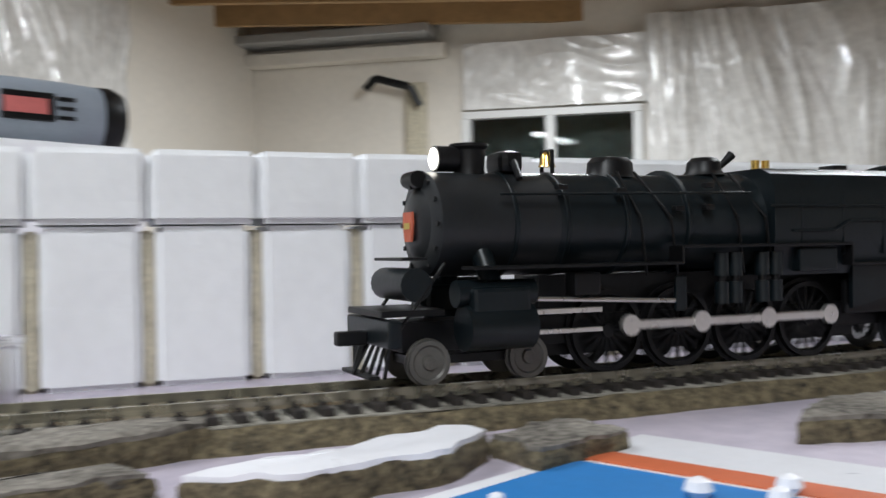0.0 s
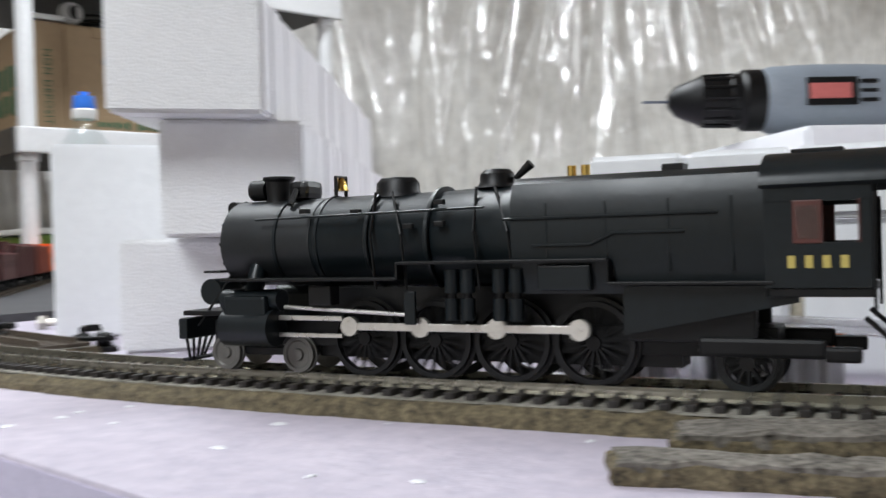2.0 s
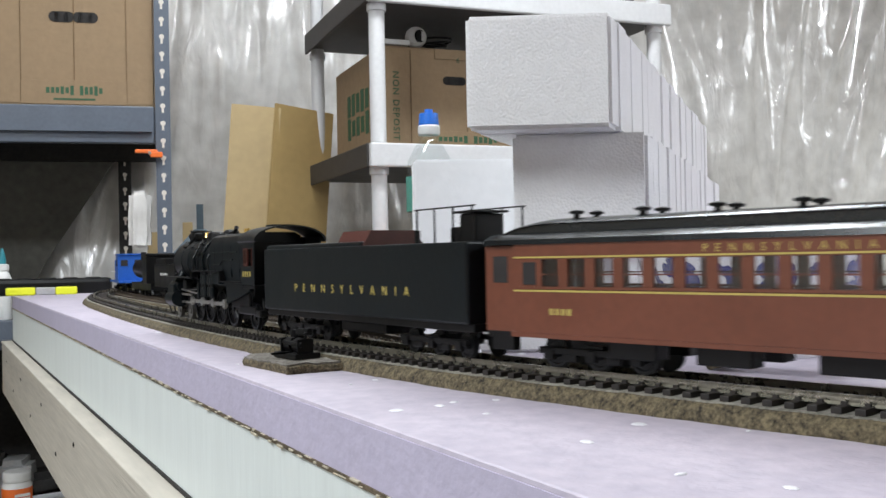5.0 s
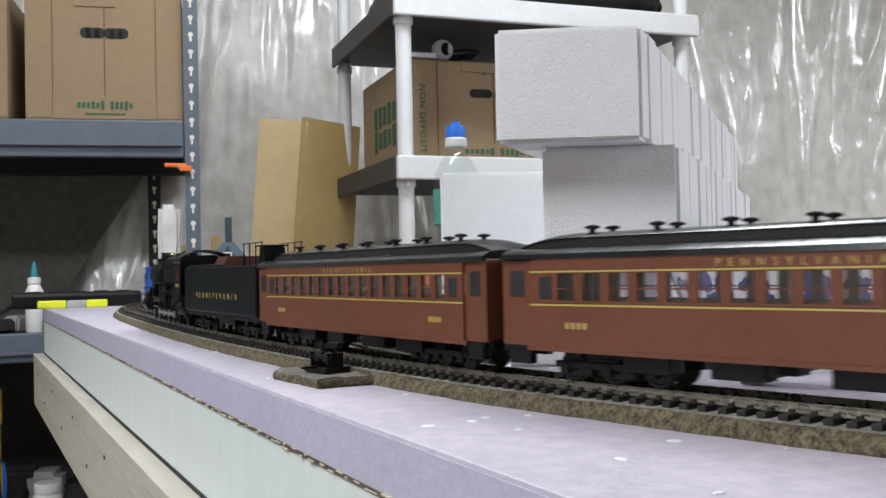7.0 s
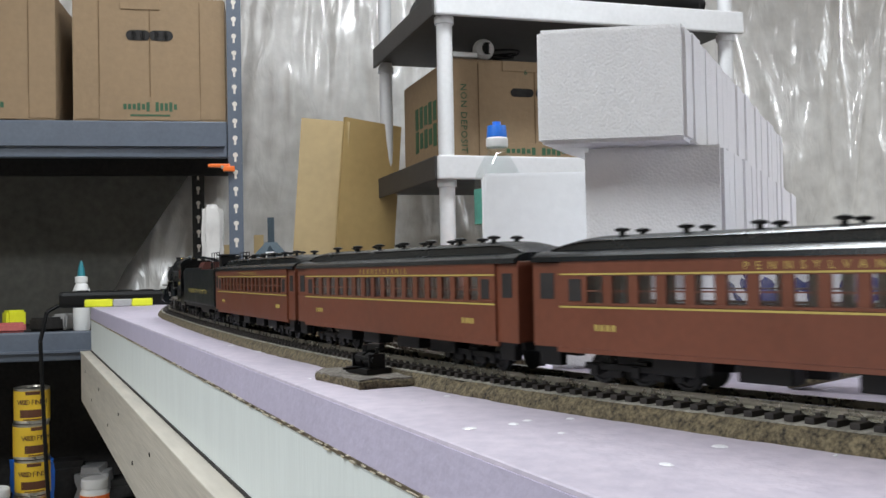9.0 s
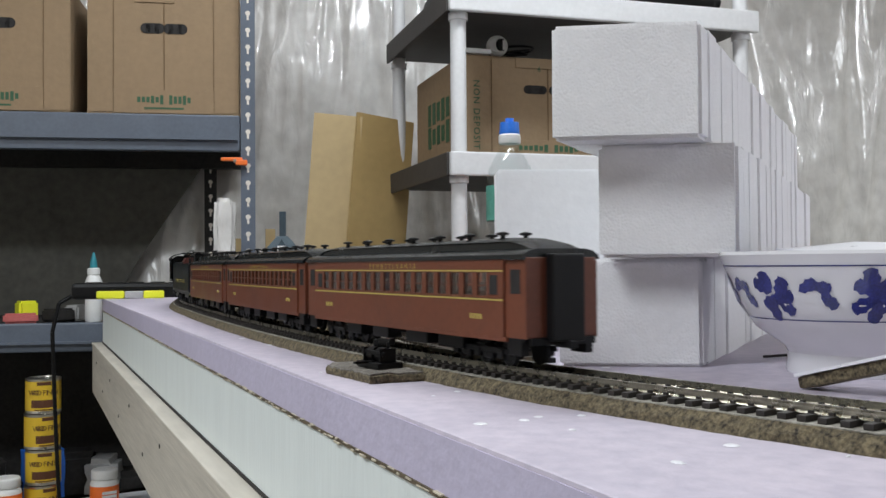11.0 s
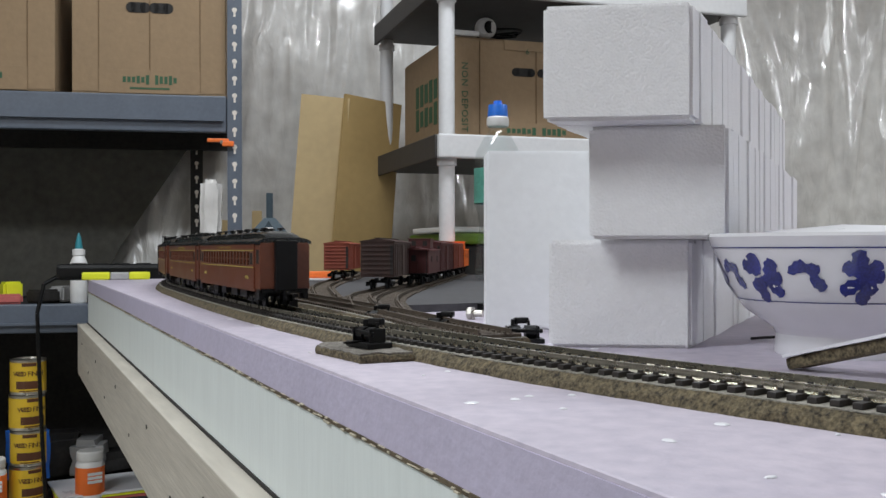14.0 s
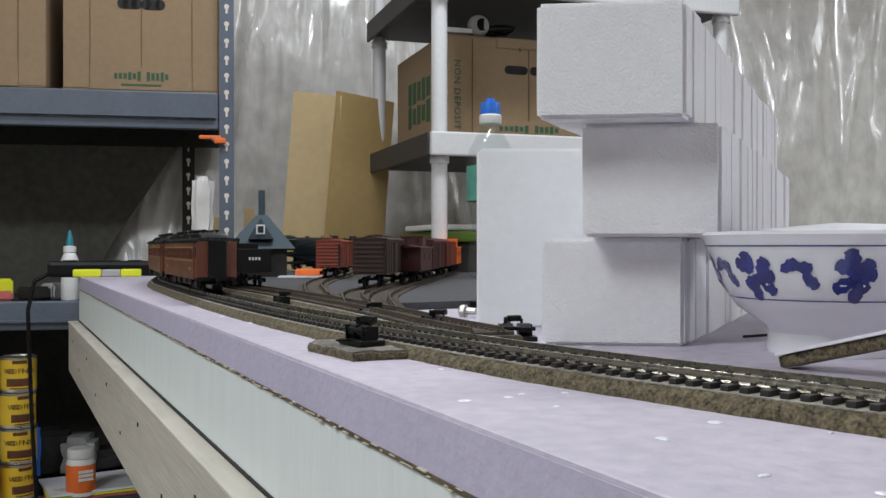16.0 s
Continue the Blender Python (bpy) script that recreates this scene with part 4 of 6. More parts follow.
def coach():
    car = thing("passenger_coach", "tuscan red model passenger coach with black roof and gold lines", "coach", group="passenger coaches of the train")
    L = 63.5
    n, pitch = 16, 3.1
    w0 = -(n - 1) * pitch / 2
    for s in (-1, 1):
        x = s * 4.85
        part("lower_side", box(bmesh.new(), F(x, 0, 5.6), F(0.3, L - 8, 4.2), 0, 0.03 * U), M_TUSCAN, car)
        part("letter_board", box(bmesh.new(), F(x, 0, 11.3), F(0.3, L - 8, 1.5), 0, 0.03 * U), M_TUSCAN, car)
        for k in range(n + 1):
            y = w0 - pitch / 2 + k * pitch
            part("window_pillar", B(F(x, y, 9.12), F(0.26, 1.1, 2.86)), M_TUSCAN, car)
        for e in (-1, 1):
            y0 = e * (n * pitch / 2 + 0.6)
            y1 = e * (L / 2 - 4)
            part("end_panel", B(F(x, (y0 + y1) / 2, 9.12), F(0.26, abs(y1 - y0), 2.86)), M_TUSCAN, car)
            part("washroom_window", box(bmesh.new(), F(x + s * 0.06, e * (L / 2 - 6.0), 9.2), F(0.26, 1.7, 2.2), 0, 0.1 * U), M_DARK, car, "dark frosted window")
            # vestibule
            part("vestibule_side", box(bmesh.new(), F(s * 4.55, e * (L / 2 - 2), 7.7), F(0.3, 4.0, 8.4), 0, 0.05 * U), M_TUSCAN, car)
            part("vestibule_window", B(F(s * 4.68, e * (L / 2 - 2), 9.6), F(0.14, 1.9, 2.6)), M_DARK, car)
            part("step", box(bmesh.new(), F(s * 4.2, e * (L / 2 - 2.2), 2.6), F(1.0, 2.8, 1.9), 0, 0.1 * U), M_BLACK, car)
        for k in range(n):
            part("pane", B(F(x - s * 0.05, w0 + k * pitch, 9.12), F(0.06, pitch - 1.1, 2.8)), M_GLASS, car)
            part("window_sash", B(F(x, w0 + k * pitch, 9.12), F(0.14, pitch - 1.1, 0.14)), M_TUSCAN, car)
        part("gold_line", B(F(s * 5.02, 0, 7.55), F(0.05, L - 8, 0.18)), M_GOLD, car)
        part("gold_line", B(F(s * 5.02, 0, 10.75), F(0.05, L - 8, 0.16)), M_GOLD, car)
        part("belt_rail", B(F(s * 5.0, 0, 7.85), F(0.18, L - 8, 0.25)), M_TUSCAN, car)
        words("PENNSYLVANIA", 0.95 * U, M_GOLD, car, Matrix.Translation(F(s * 5.03, 0, 11.0)) @ Matrix.Rotation(radians(90 * s), 4, "Z") @ Matrix.Rotation(radians(90), 4, "X"), label="gold road name", depth=0.01 * U, spacing=2.4)
        for e in (-1, 1):
            for k in range(4):
                part("number_bar", B(F(s * 5.02, e * 22 + k * 0.7 - 1, 5.6), F(0.05, 0.4, 0.6)), M_GOLD, car)
        part("side_sill", B(F(s * 4.7, 0, 3.3), F(0.5, L - 7, 0.5)), M_TUSCAN, car)
        for y in (-14, -5, 6, 15):
            part("underbody_box", box(bmesh.new(), F(s * 2.8, y, 2.3), F(2.2, 5.0 + (y % 3), 1.7), 0, 0.15 * U), M_BLACK, car)
    part("floor_plate", B(F(0, 0, 3.4), F(9.2, L - 1, 0.4)), M_BLACK, car)
    part("seats", B(F(0, 0, 5.4), F(7.0, L - 16, 2.6)), M_DARK, car)
    for e in (-1, 1):
        part("end_wall", box(bmesh.new(), F(0, e * (L / 2 - 0.2), 7.9), F(9.2, 0.4, 8.6), 0, 0.1 * U), M_TUSCAN, car)
        part("diaphragm", box(bmesh.new(), F(0, e * (L / 2 + 0.6), 7.9), F(4.2, 1.4, 9.4), 0, 0.2 * U), M_BLACK, car, "black rubber diaphragm")
        part("coupler", B(F(0, e * (L / 2 + 0.6), 2.9), F(0.8, 3.2, 0.8), 0, 0.1 * U), M_BLACK, car)
        part("buffer_beam", B(F(0, e * (L / 2), 3.2), F(8.4, 0.6, 0.8)), M_BLACK, car)
        truck(car, e * (L / 2 - 12), (-5.0, 0, 5.0), 1.5)
    low = [(5.15, 12.0), (5.0, 12.5), (4.2, 12.95), (3.1, 13.15), (-3.1, 13.15), (-4.2, 12.95), (-5.0, 12.5), (-5.15, 12.0)]
    bm = bmesh.new()
    prism(bm, [(a * U, b * U) for a, b in low], "y", -(L / 2 - 0.1) * U, (L / 2 - 0.1) * U)
    part("roof", bm, M_ROOF, car, "black lower roof", True)
    bm = bmesh.new()
    up = [(3.0, 13.1), (3.0, 13.9), (3.25, 14.0), (2.9, 14.25), (1.5, 14.5), (-1.5, 14.5), (-2.9, 14.25), (-3.25, 14.0), (-3.0, 13.9), (-3.0, 13.1)]
    rings = []
    for y, f in ((-L / 2 + 0.6, 0.0), (-L / 2 + 2.5, 0.55), (-L / 2 + 5, 0.9), (-L / 2 + 7, 1), (L / 2 - 7, 1), (L / 2 - 5, 0.9), (L / 2 - 2.5, 0.55), (L / 2 - 0.6, 0.0)):
        rings.append([bm.verts.new(F(a, y, 13.0 + (b - 13.0) * f)) for a, b in up])
    for p, q in zip(rings, rings[1:]):
        for i in range(len(up)):
            bm.faces.new((p[i], p[(i + 1) % len(up)], q[(i + 1) % len(up)], q[i]))
    bmesh.ops.recalc_face_normals(bm, faces=bm.faces)
    part("clerestory", bm, M_ROOF, car, "raised black clerestory roof", True)
    for s in (-1, 1):
        for k in range(7):
            y = -22.5 + k * 7.5
            bm = bmesh.new()
            lathe(bm, [(0.3 * U, 0), (0.3 * U, 0.35 * U), (0.75 * U, 0.45 * U), (0.75 * U, 0.65 * U), (0.2 * U, 0.8 * U)], 12, pose(*F(s * 1.6, y, 14.45)))
            part("roof_vent", bm, M_BLACK, car, "", True)
    return car


U_CARS, U = U, U * 1.10      # the engine is built a little larger than its cars
U_ENGINE = U
engine, engine_rods = locomotive()
U = U_CARS
tend = tender()
spin_mark = len(SPIN)
first_coach = coach()
coach_spin = SPIN[spin_mark:]
coaches = [first_coach]
for k in range(2):
    coaches.append(copy_thing(first_coach, pose(0, 0, 0)))
for other in coaches[1:]:
    olds = [o for o in first_coach.children]
    news = [o for o in other.children]
    for w, r, x, y, side in coach_spin:
        SPIN.append((news[olds.index(w)], r, x, y, side))
tagged(coaches[2], "tuscan red model passenger coach at the tail of the train")


def on_track(line, s, half_base):
    """The pose of a vehicle whose middle is at s, its two ends held on the line."""
    a, b = line.at(s - half_base), line.at(s + half_base)
    d = b - a
    mid = (a + b) / 2
    return pose(mid.x, mid.y, RAIL_Z, 0, 0, math.degrees(math.atan2(d.y, d.x)) - 90)


# distance of each vehicle's middle behind the nose of the engine
LOCO_MID, TEND_MID = 26.0 * U_ENGINE, (59.2 + 25.6) * U
COACH_MID = [(59.2 + 51.5 + 32.5 + k * 65.0) * U for k in range(3)]


def nose(t):
    """Arc length along the main line of the engine's nose at t seconds."""
    for (t0, s0), (t1, s1) in zip(NOSE, NOSE[1:]):
        if t <= t1:
            break
    return float(np.interp(t, [a for a, _ in NOSE], [b for _, b in NOSE]))


def motions():
    step = 0.1
    times = [round(i * step, 3) for i in range(int(16 / step) + 1)]
    for ob, mid, base in [(engine, LOCO_MID, 14 * U_ENGINE), (tend, TEND_MID, 16 * U)] + [(c, COACH_MID[k], 20 * U) for k, c in enumerate(coaches)]:
        walk(ob, [(t, on_track(MAIN, nose(t) - mid, base)) for t in times])
    fine = [round(i / 30 * 2, 4) for i in range(241)]
    for w, r, x, y, side in SPIN:
        rows = []
        for t in fine:
            a = -(nose(t) - nose(0)) / r
            turn = Matrix.Rotation(a, 4, "X")
            flip = Matrix.Rotation(math.pi, 4, "Z") if side < 0 else Matrix.Identity(4)
            rows.append((t, Matrix.Translation((x, y, r)) @ turn @ flip))
        walk(w, rows)
    for s, side_rod, main_rod, cross, crank_y in engine_rods:
        r3, throw = DRIVER_R * U_ENGINE, 1.15 * U_ENGINE
        rows_side, rows_main, rows_cross = [], [], []
        for t in fine:
            a = math.pi / 2 + (nose(1.5) - nose(t)) / r3 + (math.pi / 2 if s > 0 else 0)
            dy, dz = throw * math.cos(a), throw * math.sin(a)
            x = s * 3.35 * U_ENGINE
            rows_side.append((t, Matrix.Translation((x, dy, r3 + dz))))
            reach = 9.2 * U_ENGINE
            cz = 3.7 * U_ENGINE
            cy = crank_y + dy + math.sqrt(reach ** 2 - (cz - r3 - dz) ** 2)
            tilt = math.atan2(cz - r3 - dz, cy - crank_y - dy)
            rows_main.append((t, Matrix.Translation((x + s * 0.42 * U_ENGINE, crank_y + dy, r3 + dz)) @ Matrix.Rotation(tilt, 4, "X")))
            rows_cross.append((t, Matrix.Translation((s * 3.62 * U_ENGINE, cy, cz))))
        walk(side_rod, rows_side)
        walk(main_rod, rows_main)
        walk(cross, rows_cross)


# ---- foam stacks ----
def rough_box(s, bevel, amp, seed, cuts=6, shear=0.0):
    """A foam block with slightly uneven faces and softened edges; its base is at z = 0."""
    bm = bmesh.new()
    bmesh.ops.create_cube(bm, size=1.0, matrix=Matrix.Translation((0, 0, s[2] / 2)) @ Matrix.Diagonal((*s, 1)))
    bmesh.ops.bevel(bm, geom=list(bm.edges), offset=bevel, segments=2, affect="EDGES")
    bmesh.ops.subdivide_edges(bm, edges=[e for e in bm.edges if e.calc_length() > 0.012], cuts=cuts, use_grid_fill=True)
    for v in bm.verts:
        v.co.x += v.co.y * shear
        v.co += Vector((noise.noise(v.co * 60 + Vector((seed, 0, 0))), noise.noise(v.co * 60 + Vector((0, seed, 9))), 0)) * amp
    return bm


HEAD = (0.76, 0.65)           # the way in which the long stack runs
ANG = math.degrees(math.atan2(-0.53, 0.85))
random.seed(4)
for tier, (x0, y0, w, z0, h, n) in enumerate(((0.283, 0.423, 0.0725, 0.0, 0.0555, 21), (0.292, 0.399, 0.068, 0.0558, 0.0562, 22), (0.262, 0.393, 0.0705, 0.1123, 0.0555, 24))):
    gx, gy = math.cos(radians(ANG)), math.sin(radians(ANG))
    for k in range(n):
        thick = 0.0185
        ox, oy = HEAD[0] * (k * 0.0192), HEAD[1] * (k * 0.0192)
        jit = random.uniform(-0.0012, 0.0006) if k else 0
        cx_, cy_ = x0 + gx * (w / 2 + jit) + ox - gy * thick / 2, y0 + gy * (w / 2 + jit) + oy + gx * thick / 2
        drop = 0 if k == 0 else random.uniform(0.0, 0.0008)
        solid("foam_block", rough_box((w, thick + 0.0003, h - drop), 0.0005 if k else 0.0018, 0.00025, tier * 20 + k, 5 if k < 2 else 1, 0.31), M_FOAM,
              "white bead foam block in a long three-high stack", "foam block", pose(cx_, cy_, z0, 0, 0, ANG), "foam blocks in the long stack")
solid("foam_slab", rough_box((0.108, 0.03, 0.113), 0.0016, 0.0004, 77), M_FOAMB, "tall smooth white foam slab standing on end", "foam slab", pose(0.3554, 0.524, 0, 0, 0, ANG + 8))

random.seed(8)
for k in range(FROW_N):
    row_m = pose(FROW_X, FROW_Y0, 0, 0, 0, FROW_ROT)
    y = -k * FROW_STEP
    for z0, h, w in ((0, FROW_Z1, FROW_STEP * 0.86), (FROW_Z1, FROW_Z2 - FROW_Z1, FROW_STEP * 0.985)):
        xx = (0.0 if z0 else 0.003) + random.uniform(-0.001, 0.001)
        solid("foam_block", rough_box((0.035, w, h - 0.0006), 0.002, 0.0006, 100 + k + (40 if z0 else 0), 3), M_FOAMB,
              "white foam block in a low row behind the track", "foam block", row_m @ pose(xx + 0.0175, y - FROW_STEP / 2, z0, 0, 0, random.uniform(-1.5, 1.5)), "foam blocks behind the track")
    solid("foam_filler", rough_box((0.012, FROW_STEP * 0.13, FROW_Z1 - 0.002), 0.001, 0.0004, 170 + k, 1), M_GLUE, "yellowed foam strip in the gap of the row", "foam block", row_m @ pose(0.012, y - FROW_STEP, 0), "foam blocks behind the track")
solid("foam_slab", rough_box((0.12, 0.26, 0.128), 0.003, 0.0008, 55), M_FOAMB, "white foam slab behind the low row, carrying the drill", "foam slab", pose(0.87, 0.33, 0, 0, 0, -40))

# ---- cordless drill lying on the foam ----
tip, rear = Vector((0.792, 0.410, 0.166)), Vector((0.930, 0.242, 0.162))
axis = (rear - tip).normalized()
drill_m = Matrix.Translation(tip) @ axis.to_track_quat("Z", "Y").to_matrix().to_4x4()
drill = thing("cordless_drill", "grey cordless drill with black chuck and red label", "drill", drill_m)
LD = (rear - tip).length


def turned(name, prof, mt, parent, label="", seg=28):
    return part(name, lathe(bmesh.new(), prof, seg), mt, parent, label, True)


turned("chuck", [(0.006, 0), (0.013, 0.006), (0.020, 0.024), (0.0215, 0.026), (0.0215, 0.05), (0.023, 0.052), (0.023, 0.062)], M_BLACK, drill, "black keyless chuck")
for i in range(14):
    a = 2 * math.pi * i / 14
    part("chuck_rib", R((0.0215 * math.cos(a), 0.0215 * math.sin(a), 0.028), (0.0222 * math.cos(a), 0.0222 * math.sin(a), 0.056), 0.0015, 6), M_BLACK, drill)
turned("clutch_ring", [(0.024, 0.060), (0.0265, 0.063), (0.0265, 0.078), (0.025, 0.080)], M_BLACK, drill)
turned("body", [(0.025, 0.078), (0.0285, 0.084), (0.030, 0.12), (0.0295, 0.165), (0.028, 0.195)], M_DRILL, drill, "grey plastic motor housing")
turned("rear_cap", [(0.0285, 0.194), (0.0287, 0.205), (0.024, LD - 0.003), (0.010, LD)], M_BLACK, drill)
part("bit", R((0, 0, 0.002), (0, 0, -0.022), 0.0012, 8), M_STEEL, drill)
view_side = (drill_m.inverted().to_3x3() @ Vector((-0.95, -0.25, 0.1))).normalized()
view_side.z = 0
view_side.normalize()
va = math.degrees(math.atan2(view_side.y, view_side.x))
part("label_plate", box(bmesh.new(), (0.029, 0, 0.130), (0.003, 0.024, 0.042), 0, 0.001, m=pose(0, 0, 0, 0, 0, va)), M_BLACK, drill)
part("label", box(bmesh.new(), (0.0305, 0, 0.128), (0.002, 0.013, 0.034), 0, 0.0005, m=pose(0, 0, 0, 0, 0, va)), M_REDLAB, drill, "red name label")
for k in range(3):
    part("vent_slot", box(bmesh.new(), (0.0295, -0.008 + k * 0.008, 0.160), (0.002, 0.003, 0.014), 0, 0, m=pose(0, 0, 0, 0, 0, va)), M_BLACK, drill)
part("handle", box(bmesh.new(), (-0.06, 0, 0.135), (0.10, 0.034, 0.045), 0, 0.008, m=pose(0, 0, 0, 0, 0, va)), M_DRILL, drill)

# ---- bowl ----
bowl = thing("rice_bowl", "white porcelain rice bowl with blue flowers", "bowl", pose(*BOWL, 0.0))
prof = [(0.0295, 0.0), (0.0300, 0.001), (0.0290, 0.010), (0.0310, 0.013), (0.044, 0.022), (0.052, 0.034), (0.0575, 0.048), (0.0605, 0.0545), (0.0615, 0.0565), (0.0605, 0.058), (0.0590, 0.0565), (0.055, 0.046), (0.049, 0.034), (0.040, 0.024), (0.01, 0.018), (0.001, 0.018)]
part("vessel", lathe(bmesh.new(), prof, 56), M_CERAMIC, bowl, "white glazed vessel", True)


def ring_at(z0, h):
    zs = [(0.0310, 0.013), (0.044, 0.022), (0.052, 0.034), (0.0575, 0.048), (0.0605, 0.0545)]
    def rad(z):
        return float(np.interp(z, [b for _, b in zs], [a for a, _ in zs]))
    return [(rad(z0) - 0.0004, z0), (rad(z0) + 0.0003, z0 + h * 0.1), (rad(z0 + h) + 0.0003, z0 + h * 0.9), (rad(z0 + h) - 0.0004, z0 + h)], rad


for z, h in ((0.0510, 0.0007), (0.0265, 0.0006)):
    part("painted_line", lathe(bmesh.new(), ring_at(z, h)[0], 56), M_COBALT, bowl, "thin cobalt line")
_, rad = ring_at(0.03, 0.001)


def petal(bm, th, z, a, length, width):
    """A lobed petal painted on the bowl's flank."""
    outline = [(0, 0), (0.25, 0.38), (0.45, 0.34), (0.6, 0.5), (0.8, 0.38), (0.92, 0.42), (1.0, 0.1), (1.0, -0.12), (0.9, -0.4), (0.75, -0.36), (0.6, -0.5), (0.4, -0.34), (0.22, -0.36)]
    vs = []
    for u, v in outline:
        p, q = u * length, v * width
        du, dz = p * math.cos(a) - q * math.sin(a), p * math.sin(a) + q * math.cos(a)
        zz = z + dz
        r = rad(zz) + 0.00035
        vs.append(bm.verts.new((r * math.cos(th + du / 0.055), r * math.sin(th + du / 0.055), zz)))
    f = bm.faces.new(vs)
    bmesh.ops.triangulate(bm, faces=[f])


to_cam = math.atan2(-BOWL[1], 0.03 - BOWL[0])
random.seed(3)
for base in (-0.62, 0.18, 0.95, 1.75, 2.6, -1.4, -2.2):
    bm = bmesh.new()
    for k in range(7):
        petal(bm, to_cam + base + random.uniform(-0.05, 0.05), 0.0375 + random.uniform(-0.002, 0.002), k * 2 * math.pi / 7, random.uniform(0.0095, 0.0125), 0.0072)
    part("painted_flower", bm, M_COBALT, bowl, "cobalt blue flower")
    bm = bmesh.new()
    for k in range(3):
        petal(bm, to_cam + base + 0.22 + k * 0.09, 0.040 + 0.003 * (k % 2), 0.5 - k * 0.7, 0.0095, 0.006)
    part("painted_leaf", bm, M_COBALT, bowl, "cobalt blue leaf spray")
bm = bmesh.new()
prism(bm, [(-0.03, -0.02), (0.045, -0.03), (0.05, 0.02), (-0.02, 0.03)], "z", 0.0, 0.0015)
solid("paper_scrap", bm, M_PAPER, "folded white paper lying over the bowl's rim", "paper", pose(BOWL[0] + 0.012, BOWL[1] + 0.01, 0.0585, 2, -4, 20))
lean = thing("cork_strip", "dark cork strip topped with torn white paper", "cork strip", pose(0.337, 0.245, 0.019, 0, -15, -82))
bm = bmesh.new()
box(bm, (0, 0, -0.001), (0.12, 0.014, 0.005), 0, 0.0012)
part("cork_body", bm, M_CORK, lean)
bm = bmesh.new()
ragged = [(-0.060 + 0.004 * i, -0.0085 + 0.0022 * noise.noise(Vector((i * 0.9, 2, 0)))) for i in range(31)]
prism(bm, ragged + [(a, 0.008) for a, _ in reversed(ragged)], "z", 0.0017, 0.0030)
part("torn_paper", bm, M_PAPER, lean, "torn white paper")

# ---- water bottle ----
bot = thing("water_bottle", "clear ribbed water bottle with a blue sport cap", "bottle", pose(0.668, 1.212, 0.0062))
turned("vessel", [(0.026, 0), (0.033, 0.004), (0.034, 0.02), (0.031, 0.05), (0.0265, 0.075), (0.029, 0.095), (0.034, 0.108), (0.034, 0.165), (0.031, 0.185), (0.020, 0.205), (0.013, 0.214), (0.013, 0.226)], M_PET, bot, "clear thin plastic", 36)
turned("wrap_label", [(0.0343, 0.110), (0.0346, 0.1102), (0.0346, 0.160), (0.0343, 0.1602)], M_LABELGREEN, bot, "green paper label", 36)
turned("collar", [(0.015, 0.221), (0.016, 0.223), (0.016, 0.233), (0.014, 0.235)], M_WHITEPL, bot, "white collar")
turned("cap", [(0.0145, 0.235), (0.0148, 0.236), (0.0135, 0.252), (0.006, 0.253), (0.006, 0.258)], M_CAPBLUE, bot, "blue sport cap")


# ---- switch machines, scraps and loose things by the track ----
def switch_machine():
    sm = thing("switch_machine", "small black track switch machine with coils", "switch machine", group="switch machines along the track")
    part("base", B((0, 0, 0.002), (0.020, 0.034, 0.004), 0, 0.0006), M_BLACK, sm)
    for e in (-1, 1):
        part("coil", R((0, e * 0.002, 0.009), (0, e * 0.011, 0.009), 0.0055, 14), M_BLACK, sm)
        part("bracket", B((0, e * 0.0125, 0.008), (0.013, 0.0015, 0.012), 0, 0.0004), M_BLACK, sm)
        part("terminal", R((0.004, e * 0.006, 0.013), (0.004, e * 0.006, 0.018), 0.0012, 8), M_BLACK, sm)
    part("lever", B((0.006, 0, 0.018), (0.006, 0.012, 0.005), 20, 0.0012), M_BLACK, sm)
    part("plunger", R((-0.004, -0.016, 0.010), (-0.004, 0.016, 0.011), 0.0018, 8), M_BLACK, sm)
    part("spring_arm", B((0.004, 0.006, 0.016), (0.010, 0.003, 0.007), -30, 0.001), M_BLACK, sm)
    part("throw_bar", B((-0.012, 0, 0.004), (0.016, 0.003, 0.0015)), M_BLACK, sm)
    return sm


sw = switch_machine()
sw.matrix_basis = pose(0.182, 0.425, 0.0045, 0, 0, 8) @ Matrix.Scale(0.66, 4)
for x, y, z, a in ((0.262, 0.515, 0.0, 20), (0.2795, 0.450, 0.0, 70), (0.241, 0.780, 0.0, 5), (0.255, 0.60, 0.0, 40)):
    copy_thing(sw, pose(x, y, z, 0, 0, a))


